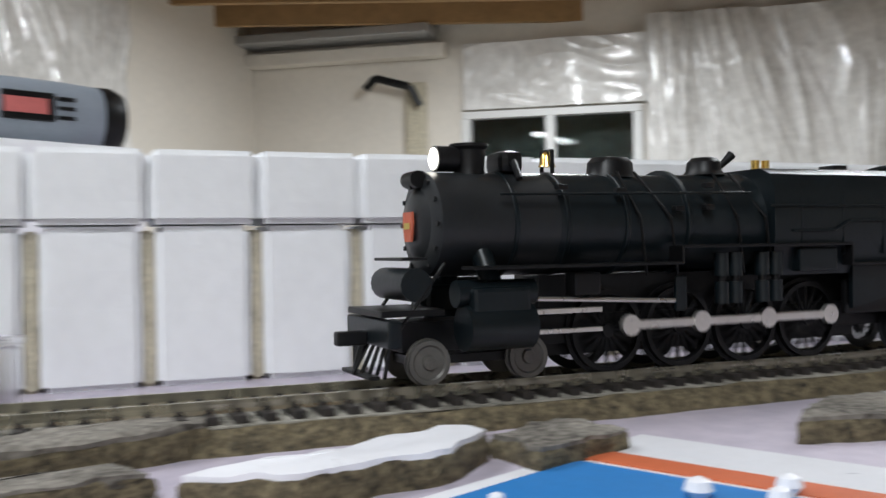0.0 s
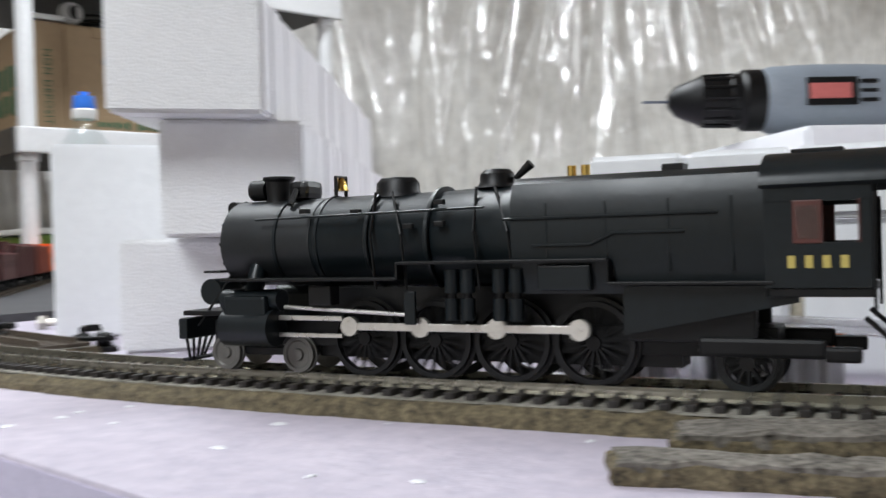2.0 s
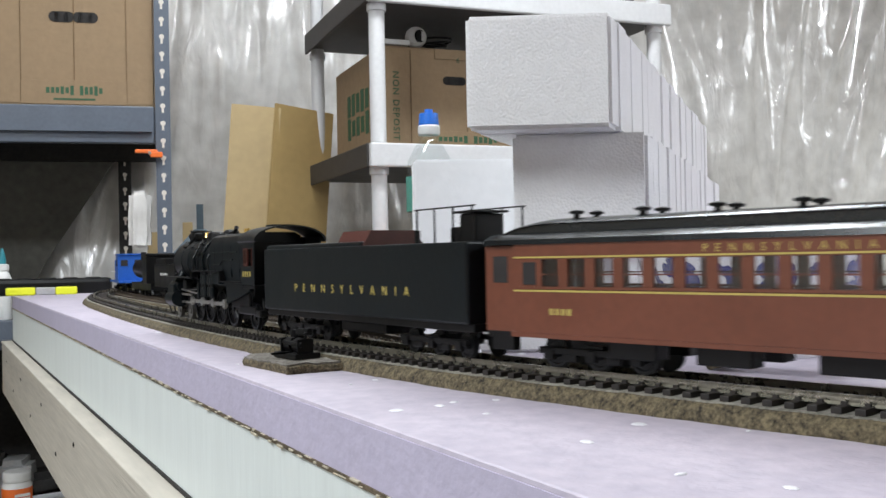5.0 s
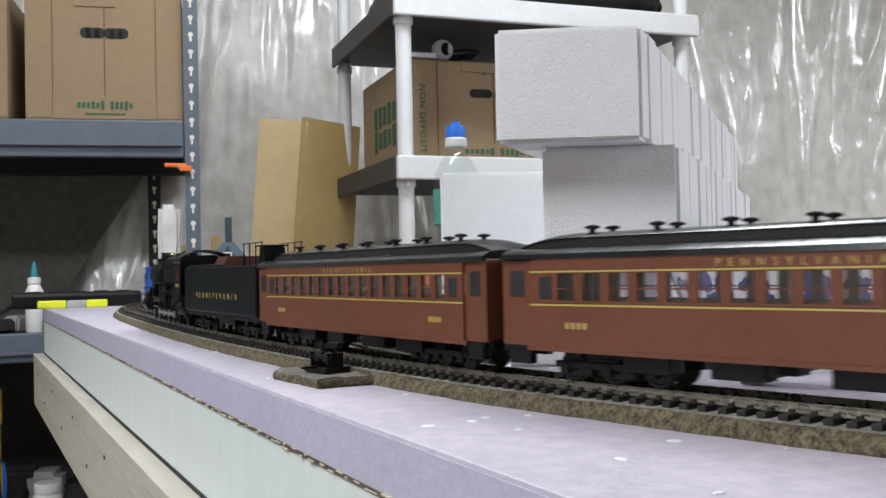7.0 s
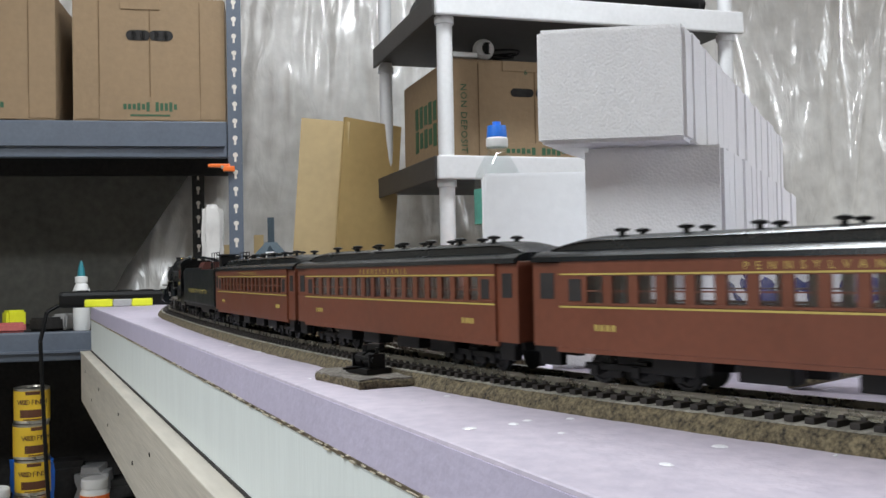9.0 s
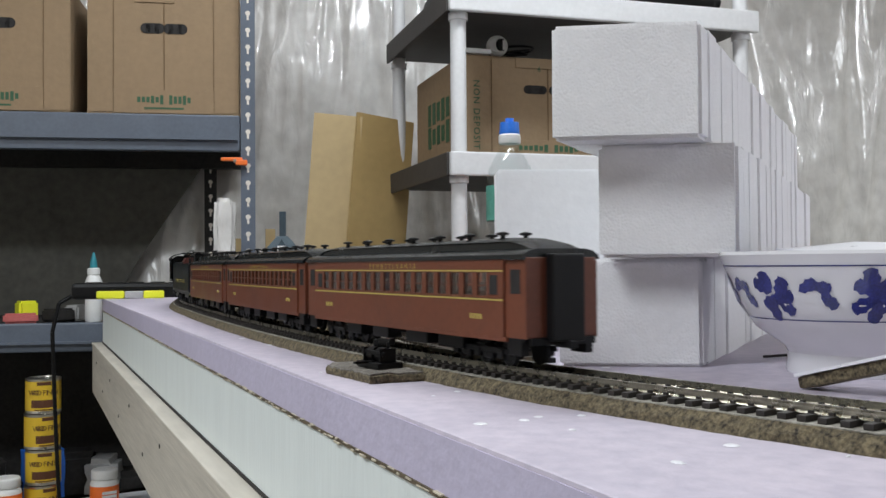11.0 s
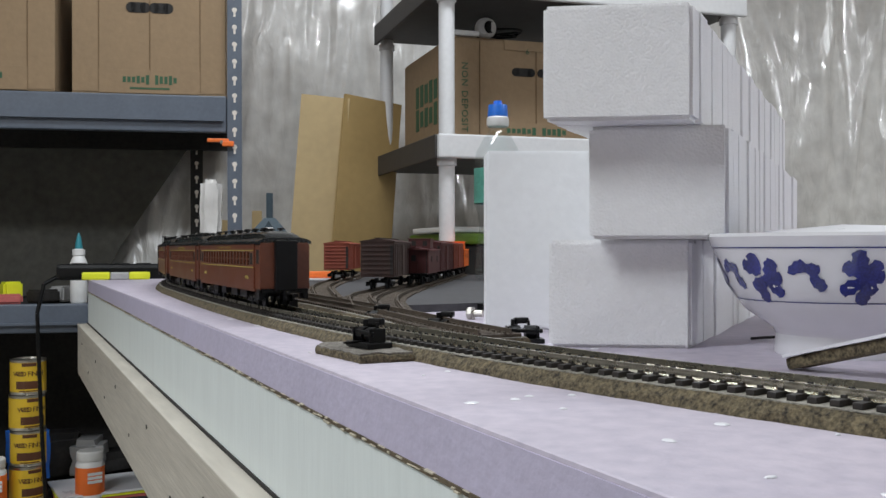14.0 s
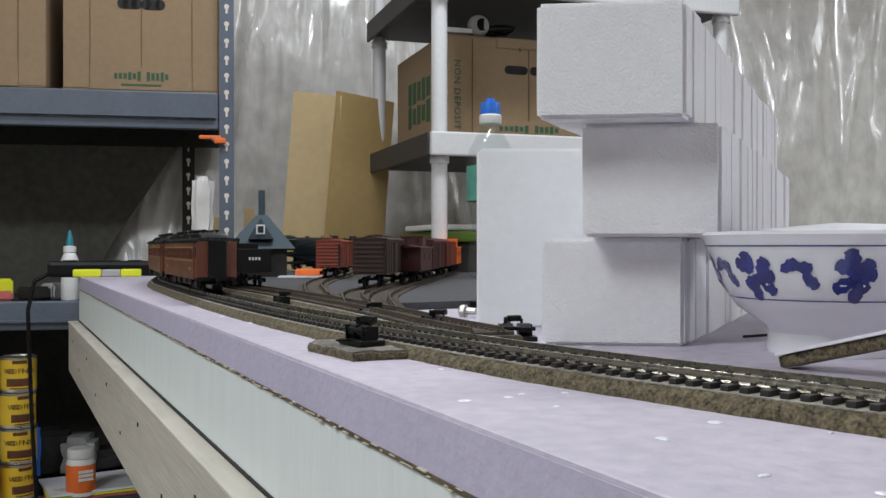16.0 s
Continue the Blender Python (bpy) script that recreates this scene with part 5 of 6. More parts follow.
def cork_scrap(name, pts, h, m, label, top=M_CORKTOP, seed=1):
    """A torn piece of cork strip with a ragged rim and a paler top."""
    ob = thing(name, label, "cork strip", m, "cork scraps on the table")
    ring = []
    n = len(pts)
    for i in range(n):
        a, b = Vector(pts[i]), Vector(pts[(i + 1) % n])
        k = max(1, int((b - a).length / 0.004))
        for j in range(k):
            p = a.lerp(b, j / k)
            ring.append((p.x + noise.noise(Vector((p.x * 220, p.y * 220, seed))) * 0.0018, p.y + noise.noise(Vector((p.x * 220, p.y * 220, seed + 5))) * 0.0018))
    c = Vector((sum(q[0] for q in ring) / len(ring), sum(q[1] for q in ring) / len(ring)))

    def hoops(levels, rough):
        bm, rows = bmesh.new(), []
        for f, z in levels:
            row = []
            for q in ring:
                v = c + (Vector(q) - c) * f
                j = noise.noise(Vector((v.x * 160, v.y * 160, seed + z * 300))) * rough
                row.append(bm.verts.new((v.x + j * 0.6, v.y + j * 0.6, max(0.0, z + (j if z else 0)))))
            rows.append(row)
        for a, b in zip(rows, rows[1:]):
            for i in range(len(ring)):
                bm.faces.new((a[i], a[(i + 1) % len(ring)], b[(i + 1) % len(ring)], b[i]))
        bm.faces.new(rows[-1])
        bm.faces.new(list(reversed(rows[0])))
        bmesh.ops.recalc_face_normals(bm, faces=bm.faces)
        return bm

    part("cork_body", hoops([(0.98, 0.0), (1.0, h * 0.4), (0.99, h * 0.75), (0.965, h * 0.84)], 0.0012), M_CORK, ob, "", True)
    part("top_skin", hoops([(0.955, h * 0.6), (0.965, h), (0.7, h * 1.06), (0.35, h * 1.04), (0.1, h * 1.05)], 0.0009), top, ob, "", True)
    return ob


cork_scrap("cork_scrap", [(-0.012, -0.030), (0.014, -0.032), (0.014, 0.030), (-0.006, 0.034), (-0.014, 0.02)], 0.0041, pose(0.178, 0.428, 0, 0, 0, 4), "cork pad under the switch machine", seed=2)
for outline, h, label, top, seed in (
        (((0.230, 0.102), (0.246, 0.110), (0.274, 0.070), (0.308, 0.022), (0.293, 0.018), (0.268, 0.046)), 0.0075, "long torn cork strip lying beside the track", M_CORKTOP, 3),
        (((0.212, 0.104), (0.222, 0.112), (0.242, 0.070), (0.266, 0.030), (0.257, 0.020), (0.232, 0.060)), 0.0052, "narrow torn cork strip beside a longer one", M_CORKTOP, 4),
        (((0.245, 0.013), (0.251, 0.010), (0.267, -0.012), (0.289, -0.036), (0.283, -0.043), (0.265, -0.035), (0.244, -0.004)), 0.0068, "curved cork piece with a white-painted top", M_PAPER, 5),
        (((0.286, -0.043), (0.304, -0.059), (0.289, -0.074), (0.268, -0.052)), 0.0052, "small broken cork piece", M_CORKTOP, 6),
        (((0.292, -0.112), (0.313, -0.124), (0.330, -0.150), (0.296, -0.140)), 0.0062, "broken cork piece by the paper", M_CORKTOP, 7)):
    mid = Vector((sum(q[0] for q in outline), sum(q[1] for q in outline))) / len(outline)
    cork_scrap("cork_scrap", [tuple(Vector(q) - mid) for q in outline], h, pose(mid.x, mid.y, 0), label, top, seed)
sheet = thing("printed_sheet", "glossy sheet with blue and orange print on the foam", "paper sheet", pose(0.2841, -0.0645, 0.0004, 0, 0, 226))
part("sheet", B((0.050, -0.018, 0.0002), (0.106, 0.086, 0.0004)), M_PAPER, sheet)
part("blue_panel", B((0.050, -0.033, 0.0006), (0.096, 0.050, 0.0003)), M_PRINTBLUE, sheet, "blue printed panel")
part("orange_band", B((0.050, -0.001, 0.0006), (0.096, 0.009, 0.0003)), M_PRINTOR, sheet, "orange printed band")
random.seed(6)
for k in range(9):
    r = random.uniform(0.0015, 0.003)
    solid("foam_bead", lathe(bmesh.new(), [(r * 0.4, 0), (r, r * 0.6), (r * 0.8, r * 1.2), (r * 0.1, r * 1.5)], 9), M_PAPER, "loose white foam crumb", "foam crumb",
          pose(0.20 + random.uniform(-0.02, 0.06), -0.07 + random.uniform(-0.06, 0.05), 0.001), "foam crumbs on the sheet", smooth=True)

pbox = thing("parts_box", "small clear plastic parts box with a dark and orange lid label", "plastic box", pose(0.338, 0.118, 0, 0, 0, -98))
part("tray", B((0, 0, 0.0105), (0.070, 0.022, 0.021), 0, 0.002), M_BOXPL, pbox)
part("lid", B((0, 0, 0.0222), (0.072, 0.024, 0.0024), 0, 0.0008), M_BOXPL, pbox)
part("label_dark", B((-0.006, -0.0113, 0.0185), (0.036, 0.0008, 0.005)), M_DARK, pbox)
part("label_orange", B((0.017, -0.0113, 0.0185), (0.010, 0.0008, 0.005)), M_ORANGE, pbox)
for k in range(7):
    part("parts_inside", B((-0.028 + k * 0.007, -0.002, 0.008), (0.003, 0.012, 0.013)), M_GREYMETAL, pbox)
pb2 = copy_thing(pbox, pose(0.336, 0.176, 0, 0, 0, -100))
for k, (x, y, a) in enumerate(((0.40, 0.36, 20), (0.43, 0.40, -15), (0.45, 0.36, 50))):
    solid("wire_scrap", R((-0.03, 0, 0.001), (0.03, 0.004, 0.003), 0.0008, 6), M_REDLAB if k != 1 else M_BLACK, "thin scrap of layout wire", "wire", pose(x, y, 0, 0, 0, a), "wire scraps")
bolt = thing("bolt", "small zinc bolt lying on the foam", "bolt", pose(0.329, 0.618, 0.0045, 90, 0, 40))
part("head", lathe(bmesh.new(), [(0.0045, 0), (0.005, 0.001), (0.005, 0.004), (0.0045, 0.0045)], 6), M_TIN, bolt)
part("shank", R((0, 0, 0.0045), (0, 0, 0.012), 0.0025, 12), M_TIN, bolt)


# ---- parked rolling stock ----
def boxcar(name, label, category, mt, m, length=40, cupola=False, group="parked freight cars"):
    car = thing(name, label, category, m, group)
    h = 13.0 if not cupola else 10.6
    part("body", box(bmesh.new(), F(0, 0, 3.4 + (h - 3.4) / 2), F(9.2, length, h - 3.4), 0, 0.1 * U), mt, car)
    bm = bmesh.new()
    prism(bm, [(a * U, b * U) for a, b in ((-4.9, h - 0.1), (4.9, h - 0.1), (4.7, h + 0.2), (0, h + 0.9), (-4.7, h + 0.2))], "y", -(length / 2 + 0.3) * U, (length / 2 + 0.3) * U)
    part("roof", bm, mt, car)
    part("roof_walk", B(F(0, 0, h + 1.0), F(1.6, length + 1, 0.2)), mt, car)
    for e in (-1, 1):
        if not cupola:
            for k in range(7):
                part("end_rib", box(bmesh.new(), F(0, e * (length / 2 + 0.12), 4.3 + k * 1.25), F(8.4, 0.35, 0.5), 0, 0.12 * U), mt, car)
            part("ladder", B(F(3.9, e * (length / 2 + 0.3), 8), F(0.8, 0.15, 8)), M_DARK, car)
        else:
            part("platform", B(F(0, e * (length / 2 + 1.4), 3.4), F(9, 2.8, 0.4)), M_BLACK, car)
            part("platform_roof", B(F(0, e * (length / 2 + 1.2), h + 0.25), F(9.2, 3.0, 0.3)), mt, car)
            part("door", B(F(0, e * (length / 2 + 0.06), 6.6), F(2.4, 0.2, 6.0)), mt, car)
            part("door_window", B(F(0, e * (length / 2 + 0.18), 8.2), F(1.3, 0.1, 1.8)), M_DARK, car)
            for s in (-1, 1):
                part("platform_post", R(F(s * 4.3, e * (length / 2 + 2.5), 3.4), F(s * 4.3, e * (length / 2 + 2.5), h), 0.12 * U, 6), M_BLACK, car)
        part("coupler", B(F(0, e * (length / 2 + 1.2), 2.8), F(0.9, 2.4, 0.9), 0, 0.1 * U), M_BLACK, car)
        truck(car, e * (length / 2 - 6), (-2.8, 2.8), 1.4)
    for s in (-1, 1):
        if cupola:
            for k in (-1, 1):
                part("side_window", B(F(s * 4.64, k * 7, 7.8), F(0.1, 2.0, 2.0)), M_DARK, car)
        else:
            part("door", box(bmesh.new(), F(s * 4.7, 0, 7.9), F(0.25, 7, 8.4), 0, 0.05 * U), mt, car)
            for k in range(10):
                part("side_rib", B(F(s * 4.65, -length / 2 + 2 + k * (length - 4) / 9, 8), F(0.16, 0.3, 8.6)), mt, car)
    if cupola:
        part("cupola", box(bmesh.new(), F(0, 2, h + 2.0), F(7.0, 8, 3.0), 0, 0.15 * U), mt, car)
        part("cupola_roof", box(bmesh.new(), F(0, 2, h + 3.6), F(7.6, 8.8, 0.3), 0, 0.1 * U), mt, car)
        for s in (-1, 1):
            part("cupola_window", B(F(s * 1.8, -2.05, h + 2.2), F(1.4, 0.1, 1.5)), M_DARK, car)
    return car


mark = len(SPIN)
CARZ = RAIL_Z


def park(line, s):
    q, w = line.at(s), line.way(s)
    return pose(q.x, q.y, CARZ, 0, 0, math.degrees(math.atan2(w.y, w.x)) - 90)


def park_at(line, x, y):
    s = min((i * 0.002 for i in range(int(line.length / 0.002))), key=lambda v: (line.at(v) - Vector((x, y))).length)
    return park(line, s)


boxcar("boxcar", "weathered dark brown boxcar with ribbed end", "freight car", M_BOXBROWN, park_at(YARD_B, 0.398, 0.956), 40)
boxcar("caboose", "maroon caboose with cupola at the head of a parked string", "caboose", M_CABOOSE, park_at(YARD_A, 0.470, 1.035), 30, True)
boxcar("boxcar", "dull red boxcar coupled behind the caboose", "freight car", M_CABOOSE, park_at(YARD_A, 0.544, 1.157), 40)
boxcar("boxcar", "dull red boxcar coupled in a parked string", "freight car", M_BOXRED, park_at(YARD_A, 0.626, 1.293), 40)
boxcar("boxcar", "orange-red boxcar with ribbed end on the back track", "freight car", M_BOXRED, park_at(YARD_C, 0.460, 1.290), 40)
boxcar("caboose", "bright orange caboose at the far end of the yard", "caboose", M_ORANGE, park_at(YARD_A, 0.703, 1.425), 30, True)
# parked engine with its tender, and the blue diesel in front of it
pt = thing("parked_tender", "black model tender parked on the siding", "tender", park(SIDING, 0.600))
part("tank", box(bmesh.new(), F(0, 0, 7.0), F(9.6, 26, 6.6), 0, 0.2 * U), M_BLACK, pt)
part("coal_rim", box(bmesh.new(), F(0, 6, 11), F(8.6, 13, 2.0), 0, 0.3 * U), M_BLACK, pt)
for k in range(7):
    part("lettering_bar", B(F(-4.84, -4 + k * 1.4, 7.4), F(0.04, 0.9, 0.7)), M_WHITEPL, pt)
for k in range(4):
    part("number_bar", B(F(-1.4 + k * 0.9, -13.05, 7.6), F(0.55, 0.06, 0.8)), M_WHITEPL, pt)
for e in (-8, 8):
    truck(pt, e, (-2.8, 2.8), 1.4)
pl = thing("parked_engine", "black model steam engine parked on the siding", "locomotive", park(SIDING, 0.752))
part("boiler", R(F(0, -9, 8.8), F(0, 17, 8.8), 3.2 * U, 24), M_BLACK, pl, "", True)
part("cab", box(bmesh.new(), F(0, -12, 8.6), F(9.4, 7, 8.6), 0, 0.3 * U), M_BLACK, pl)
part("cab_roof", box(bmesh.new(), F(0, -12, 13.2), F(9.8, 8, 1.0), 0, 0.45 * U), M_BLACK, pl)
part("stack", R(F(0, 14, 11.5), F(0, 14, 14.4), 0.9 * U, 14), M_BLACK, pl)
part("dome", R(F(0, 4, 11.5), F(0, 4, 13.8), 1.3 * U, 16), M_BLACK, pl)
part("frame", B(F(0, 2, 3.2), F(6.5, 34, 2.2)), M_BLACK, pl)
for y in (-6, 0, 6):
    wheelset(pl, y, 2.4, "driving_wheel", M_BLACK, 12, spin=False)
dz = thing("diesel_switcher", "bright blue model diesel parked on the siding", "locomotive", park(SIDING, 0.965))
part("hood", box(bmesh.new(), F(0, 4, 8.0), F(6.4, 26, 8.0), 0, 0.3 * U), M_BLUE, dz)
part("cab", box(bmesh.new(), F(0, -12, 8.8), F(9.4, 8, 9.6), 0, 0.3 * U), M_BLUE, dz)
part("cab_roof", box(bmesh.new(), F(0, -12, 13.9), F(9.8, 8.6, 0.6), 0, 0.25 * U), M_BLUE, dz)
part("deck", B(F(0, 0, 3.9), F(9.4, 42, 0.7)), M_BLUE, dz)
for s in (-1, 1):
    part("cab_window", B(F(s * 2.4, -16.05, 10.8), F(2.4, 0.1, 2.2)), M_DARK, dz)
    part("cab_side_window", B(F(s * 4.73, -12, 10.8), F(0.1, 4.5, 2.2)), M_DARK, dz)
    for k in range(3):
        part("lettering_bar", B(F(s * 3.24, 2 + k * 3, 8), F(0.05, 2.0, 1.6)), M_WHITEPL, dz)
    part("handrail", R(F(s * 4.4, -8, 7.5), F(s * 4.4, 20, 7.5), 0.12 * U, 6), M_WHITEPL, dz)
for e in (-13, 13):
    truck(dz, e, (-4, 4), 1.6)
del SPIN[mark:]

# ---- model house ----
house = thing("model_house", "small model house with slate-blue roof and dormer", "model house", pose(0.386, 1.418, 0.0062, 0, 0, -16) @ Matrix.Scale(1.4, 4))
part("wall", B((0, 0, 0.017), (0.054, 0.05, 0.034)), M_DARK, house)
bm = bmesh.new()
eave = [bm.verts.new((x * 0.036, y * 0.034, 0.030)) for x, y in ((-1, -1), (1, -1), (1, 1), (-1, 1))]
top = [bm.verts.new((x * 0.006, 0.0, 0.066)) for x in (-1, 1)]
for f in ((eave[0], eave[1], top[1], top[0]), (eave[1], eave[2], top[1]), (eave[2], eave[3], top[0], top[1]), (eave[3], eave[0], top[0]), tuple(reversed(eave))):
    bm.faces.new(f)
part("roof", bm, M_SLATE, house, "slate blue hipped roof")
bm = bmesh.new()
prism(bm, [(-0.013, 0.040), (0.013, 0.040), (0.0, 0.062)], "y", -0.034, 0.0)
part("dormer", bm, M_SLATE, house)
part("dormer_window", B((0, -0.0345, 0.050), (0.009, 0.001, 0.010)), M_WHITEPL, house, "white dormer window")
part("dormer_pane", B((0, -0.0352, 0.050), (0.006, 0.0006, 0.007)), M_DARK, house)
part("chimney", B((0.0, 0.004, 0.078), (0.007, 0.007, 0.030)), M_SLATE, house)
solid("orange_clip", B((0, 0, 0.005), (0.045, 0.02, 0.010), 0, 0.003), M_ORANGE, "bright orange plastic clip lying on white card", "clip", pose(0.445, 1.36, 0.0082, 0, 0, -20))
solid("white_card", B((0, 0, 0.001), (0.10, 0.05, 0.002)), M_PAPER, "small white card on the yard board", "card", pose(0.445, 1.345, 0.0062, 0, 0, -20))
solid("grey_tool", B((0, 0, 0.003), (0.05, 0.012, 0.006), 0, 0.001), M_GREYMETAL, "flat grey metal strip", "tool", pose(0.44, 0.74, 0.0062, 0, 0, 10))
solid("grey_tool", B((0, 0, 0.003), (0.04, 0.016, 0.006), 0, 0.001), M_BLACK, "flat black plastic strip", "tool", pose(0.40, 0.70, 0.0, 0, 0, 0))

# ---- metal shelving with cardboard boxes ----
SH = pose(0.417, 1.804, 0, 0, 0, SHELF_ROT)   # local x runs left along the front as negative
rack = thing("metal_shelf", "grey-blue slotted steel shelving unit", "shelf", SH)


def slotted_post(name, x, y, mt=M_STEEL):
    part(name, B((x, y, 0.05), (0.027, 0.003, 2.0)), mt, rack)
    part(name + "_flange", B((x - 0.012, y + 0.014, 0.05), (0.003, 0.027, 2.0)), mt, rack)
    bm = bmesh.new()
    for k in range(46):
        z = -0.6 + k * 0.0325
        rod(bm, (x, y - 0.0016, z), (x, y - 0.0022, z), 0.0048, 10)
        box(bm, (x, y - 0.0019, z - 0.007), (0.004, 0.0006, 0.012))
    part(name + "_slots", bm, M_WALL, rack, "keyhole slots")["kind"] = "stuff"


slotted_post("post", 0.0, 0.0)
# same steel post as the others, darkened in colour for the bay's shade
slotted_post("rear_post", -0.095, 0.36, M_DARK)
slotted_post("end_post", -1.25, 0.0)
slotted_post("end_post", -1.25, 0.36)
for z, h in ((0.3075, 0.069), (-0.0755, 0.053), (-0.44, 0.06)):
    part("beam", box(bmesh.new(), (-0.635, 0.012, z), (1.24, 0.02, h), 0, 0.003), M_STEEL, rack)
    part("beam_lip", B((-0.635, -0.002, z - h * 0.18), (1.23, 0.012, 0.004)), M_STEEL, rack)
    # deck and rear beam take the shade under the shelf as near-black colour
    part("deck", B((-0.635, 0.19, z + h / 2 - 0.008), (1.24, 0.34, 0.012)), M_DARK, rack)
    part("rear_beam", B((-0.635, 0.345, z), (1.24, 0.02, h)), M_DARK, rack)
# shelf shadow built as a dark panel; its slanted end is the shadow's edge
bm = bmesh.new()
prism(bm, [(-1.35, -0.08), (-0.33, -0.08), (-0.26, 0.06), (-0.115, 0.28), (-1.35, 0.28)], "y", 0.368, 0.374)
part("back_panel", bm, M_BAY, rack, "grey panel cut to the shelf's shadow behind the open bay")
# added panel: its near-black colour is the shade below the shelf
part("back_panel", B((-0.63, 0.371, -0.26), (1.26, 0.006, 0.33)), M_DARK, rack, "near-black panel standing in for the lower bay's shade")


def carton(label, m, w, d, h, text_side=False):
    """A water carton with hand holes, flaps and printed panel."""
    c = thing("cardboard_box", label, "box", m, "cartons on the shelves")
    t = 0.004
    part("front", B((0, t / 2, h / 2), (w, t, h), 0, 0.001), M_CARD, c)
    part("back", B((0, d - t / 2, h / 2), (w, t, h)), M_CARD, c)
    for s in (-1, 1):
        part("side", B((s * (w / 2 - t / 2), d / 2, h / 2), (t, d - 2 * t, h)), M_CARD, c)
        part("tape_seam", B((s * w * 0.33, -0.0006, h / 2), (0.0012, 0.0012, h * 0.96)), M_CARDIN, c)
        bm = bmesh.new()
        rod(bm, (s * w * 0.075 - w * 0.045, -0.0012, h * 0.70), (s * w * 0.075 - w * 0.045, 0.001, h * 0.70), h * 0.042, 14)
        rod(bm, (s * w * 0.075 + w * 0.045, -0.0012, h * 0.70), (s * w * 0.075 + w * 0.045, 0.001, h * 0.70), h * 0.042, 14)
        box(bm, (s * w * 0.075, -0.0001, h * 0.70), (w * 0.09, 0.0022, h * 0.084))
        part("hand_hole", bm, M_DARK, c)
    part("bottom", B((0, d / 2, t / 2), (w, d, t)), M_CARD, c)
    part("top_flap", box(bmesh.new(), (0, d / 2, h + 0.002), (w * 0.98, d * 0.98, 0.003), 0, 0.001), M_CARD, c)
    part("fold_flap", B((-w * 0.06, -0.001, h * 0.96), (w * 0.26, 0.003, h * 0.10), 0, 0.001), M_CARD, c)
    part("centre_seam", B((0, -0.0006, h / 2), (0.0015, 0.0012, h * 0.9)), M_CARDIN, c)
    part("bottom_panel", B((0, -0.0012, h * 0.10), (w * 0.66, 0.0014, h * 0.19), 0, 0.0004), M_CARD, c)
    random.seed(2)
    for k in range(12):
        if k == 6:
            continue
        hh = h * random.choice((0.045, 0.06, 0.075))
        part("print_bar", B((-w * 0.165 + k * w * 0.03, -0.0022, h * 0.115), (w * 0.021, 0.0006, hh)), M_GREENINK, c)
    part("print_bar", B((0, -0.0022, h * 0.045), (w * 0.26, 0.0006, h * 0.015)), M_GREENINK, c)
    return c


def on_shelf(x, y, z):
    return SH @ pose(x, y, z)


carton("brown water carton with hand holes on steel shelf", on_shelf(-0.156, 0.012, 0.343), 0.278, 0.33, 0.232)
carton("brown water carton beside another on steel shelf", on_shelf(-0.463, 0.006, 0.343), 0.278, 0.33, 0.232)
carton("brown water carton at the end of steel shelf", on_shelf(-0.770, 0.010, 0.343), 0.278, 0.33, 0.232)

clamp = thing("spring_clamp", "small orange spring clamp gripping the shelf post", "clamp", on_shelf(-0.03, -0.012, 0.252))
part("jaw", B((0.0, 0, 0.004), (0.040, 0.010, 0.007), 0, 0.002), M_ORANGE, clamp)
part("jaw", B((0.018, 0, -0.002), (0.022, 0.012, 0.010), 0, 0.002), M_ORANGE, clamp)
part("spring", R((0.006, -0.006, 0.001), (0.006, 0.006, 0.001), 0.003, 10), M_TIN, clamp)
solid("plastic_bag", rough_box((0.04, 0.03, 0.11), 0.008, 0.004, 12, 4), M_FILM, "crumpled white bag hanging from the clamp", "bag", on_shelf(-0.045, 0.03, 0.075), smooth=True)
solid("wood_scrap", B((0, 0, 0.05), (0.035, 0.012, 0.22), 0, 0.001), M_TAN, "narrow tan board standing behind the post", "board", on_shelf(-0.02, 0.12, -0.05))
solid("wood_scrap", B((0, 0, 0.05), (0.02, 0.012, 0.26), 0, 0.001), M_TAN, "thin tan board standing beside the shelf", "board", on_shelf(0.04, 0.14, -0.05))


glue = thing("glue_bottle", "white glue bottle with a teal twist cap", "bottle", pose(0.146, 1.905, -0.049))
turned("bottle_body", [(0.014, 0), (0.0155, 0.003), (0.0155, 0.075), (0.012, 0.084), (0.010, 0.088), (0.0115, 0.090), (0.0115, 0.100), (0.006, 0.102)], M_WHITEPL, glue)
turned("twist_cap", [(0.007, 0.101), (0.0062, 0.112), (0.0025, 0.128), (0.001, 0.131)], M_TEAL, glue, "teal tapered cap")
strip_m = pose(0.205, 1.745, 0.012, 0, 0, -14)
strip = thing("power_strip", "long black power strip behind the table's end", "power strip", strip_m)
part("case", B((0, 0, 0), (0.21, 0.035, 0.028), 0, 0.007), M_BLACK, strip)
for k in range(5):
    part("socket", B((-0.07 + k * 0.036, 0, 0.0145), (0.022, 0.022, 0.002), 0, 0.0006), M_DARK, strip)
bm = bmesh.new()
pts = [(-0.10, 0, -0.005), (-0.125, -0.01, -0.02), (-0.135, -0.015, -0.07), (-0.13, -0.01, -0.25), (-0.12, 0, -0.5)]
for a, b in zip(pts, pts[1:]):
    rod(bm, a, b, 0.0035, 8)
part("cord", bm, M_BLACK, strip)
part("bracket", B((0.06, -0.0, -0.008), (0.05, 0.02, 0.03)), M_BLACK, strip)
level = thing("highlighter", "fluorescent yellow marker lying at the table's end", "marker", pose(0.190, 1.695, 0.0065, 0, 0, -8))
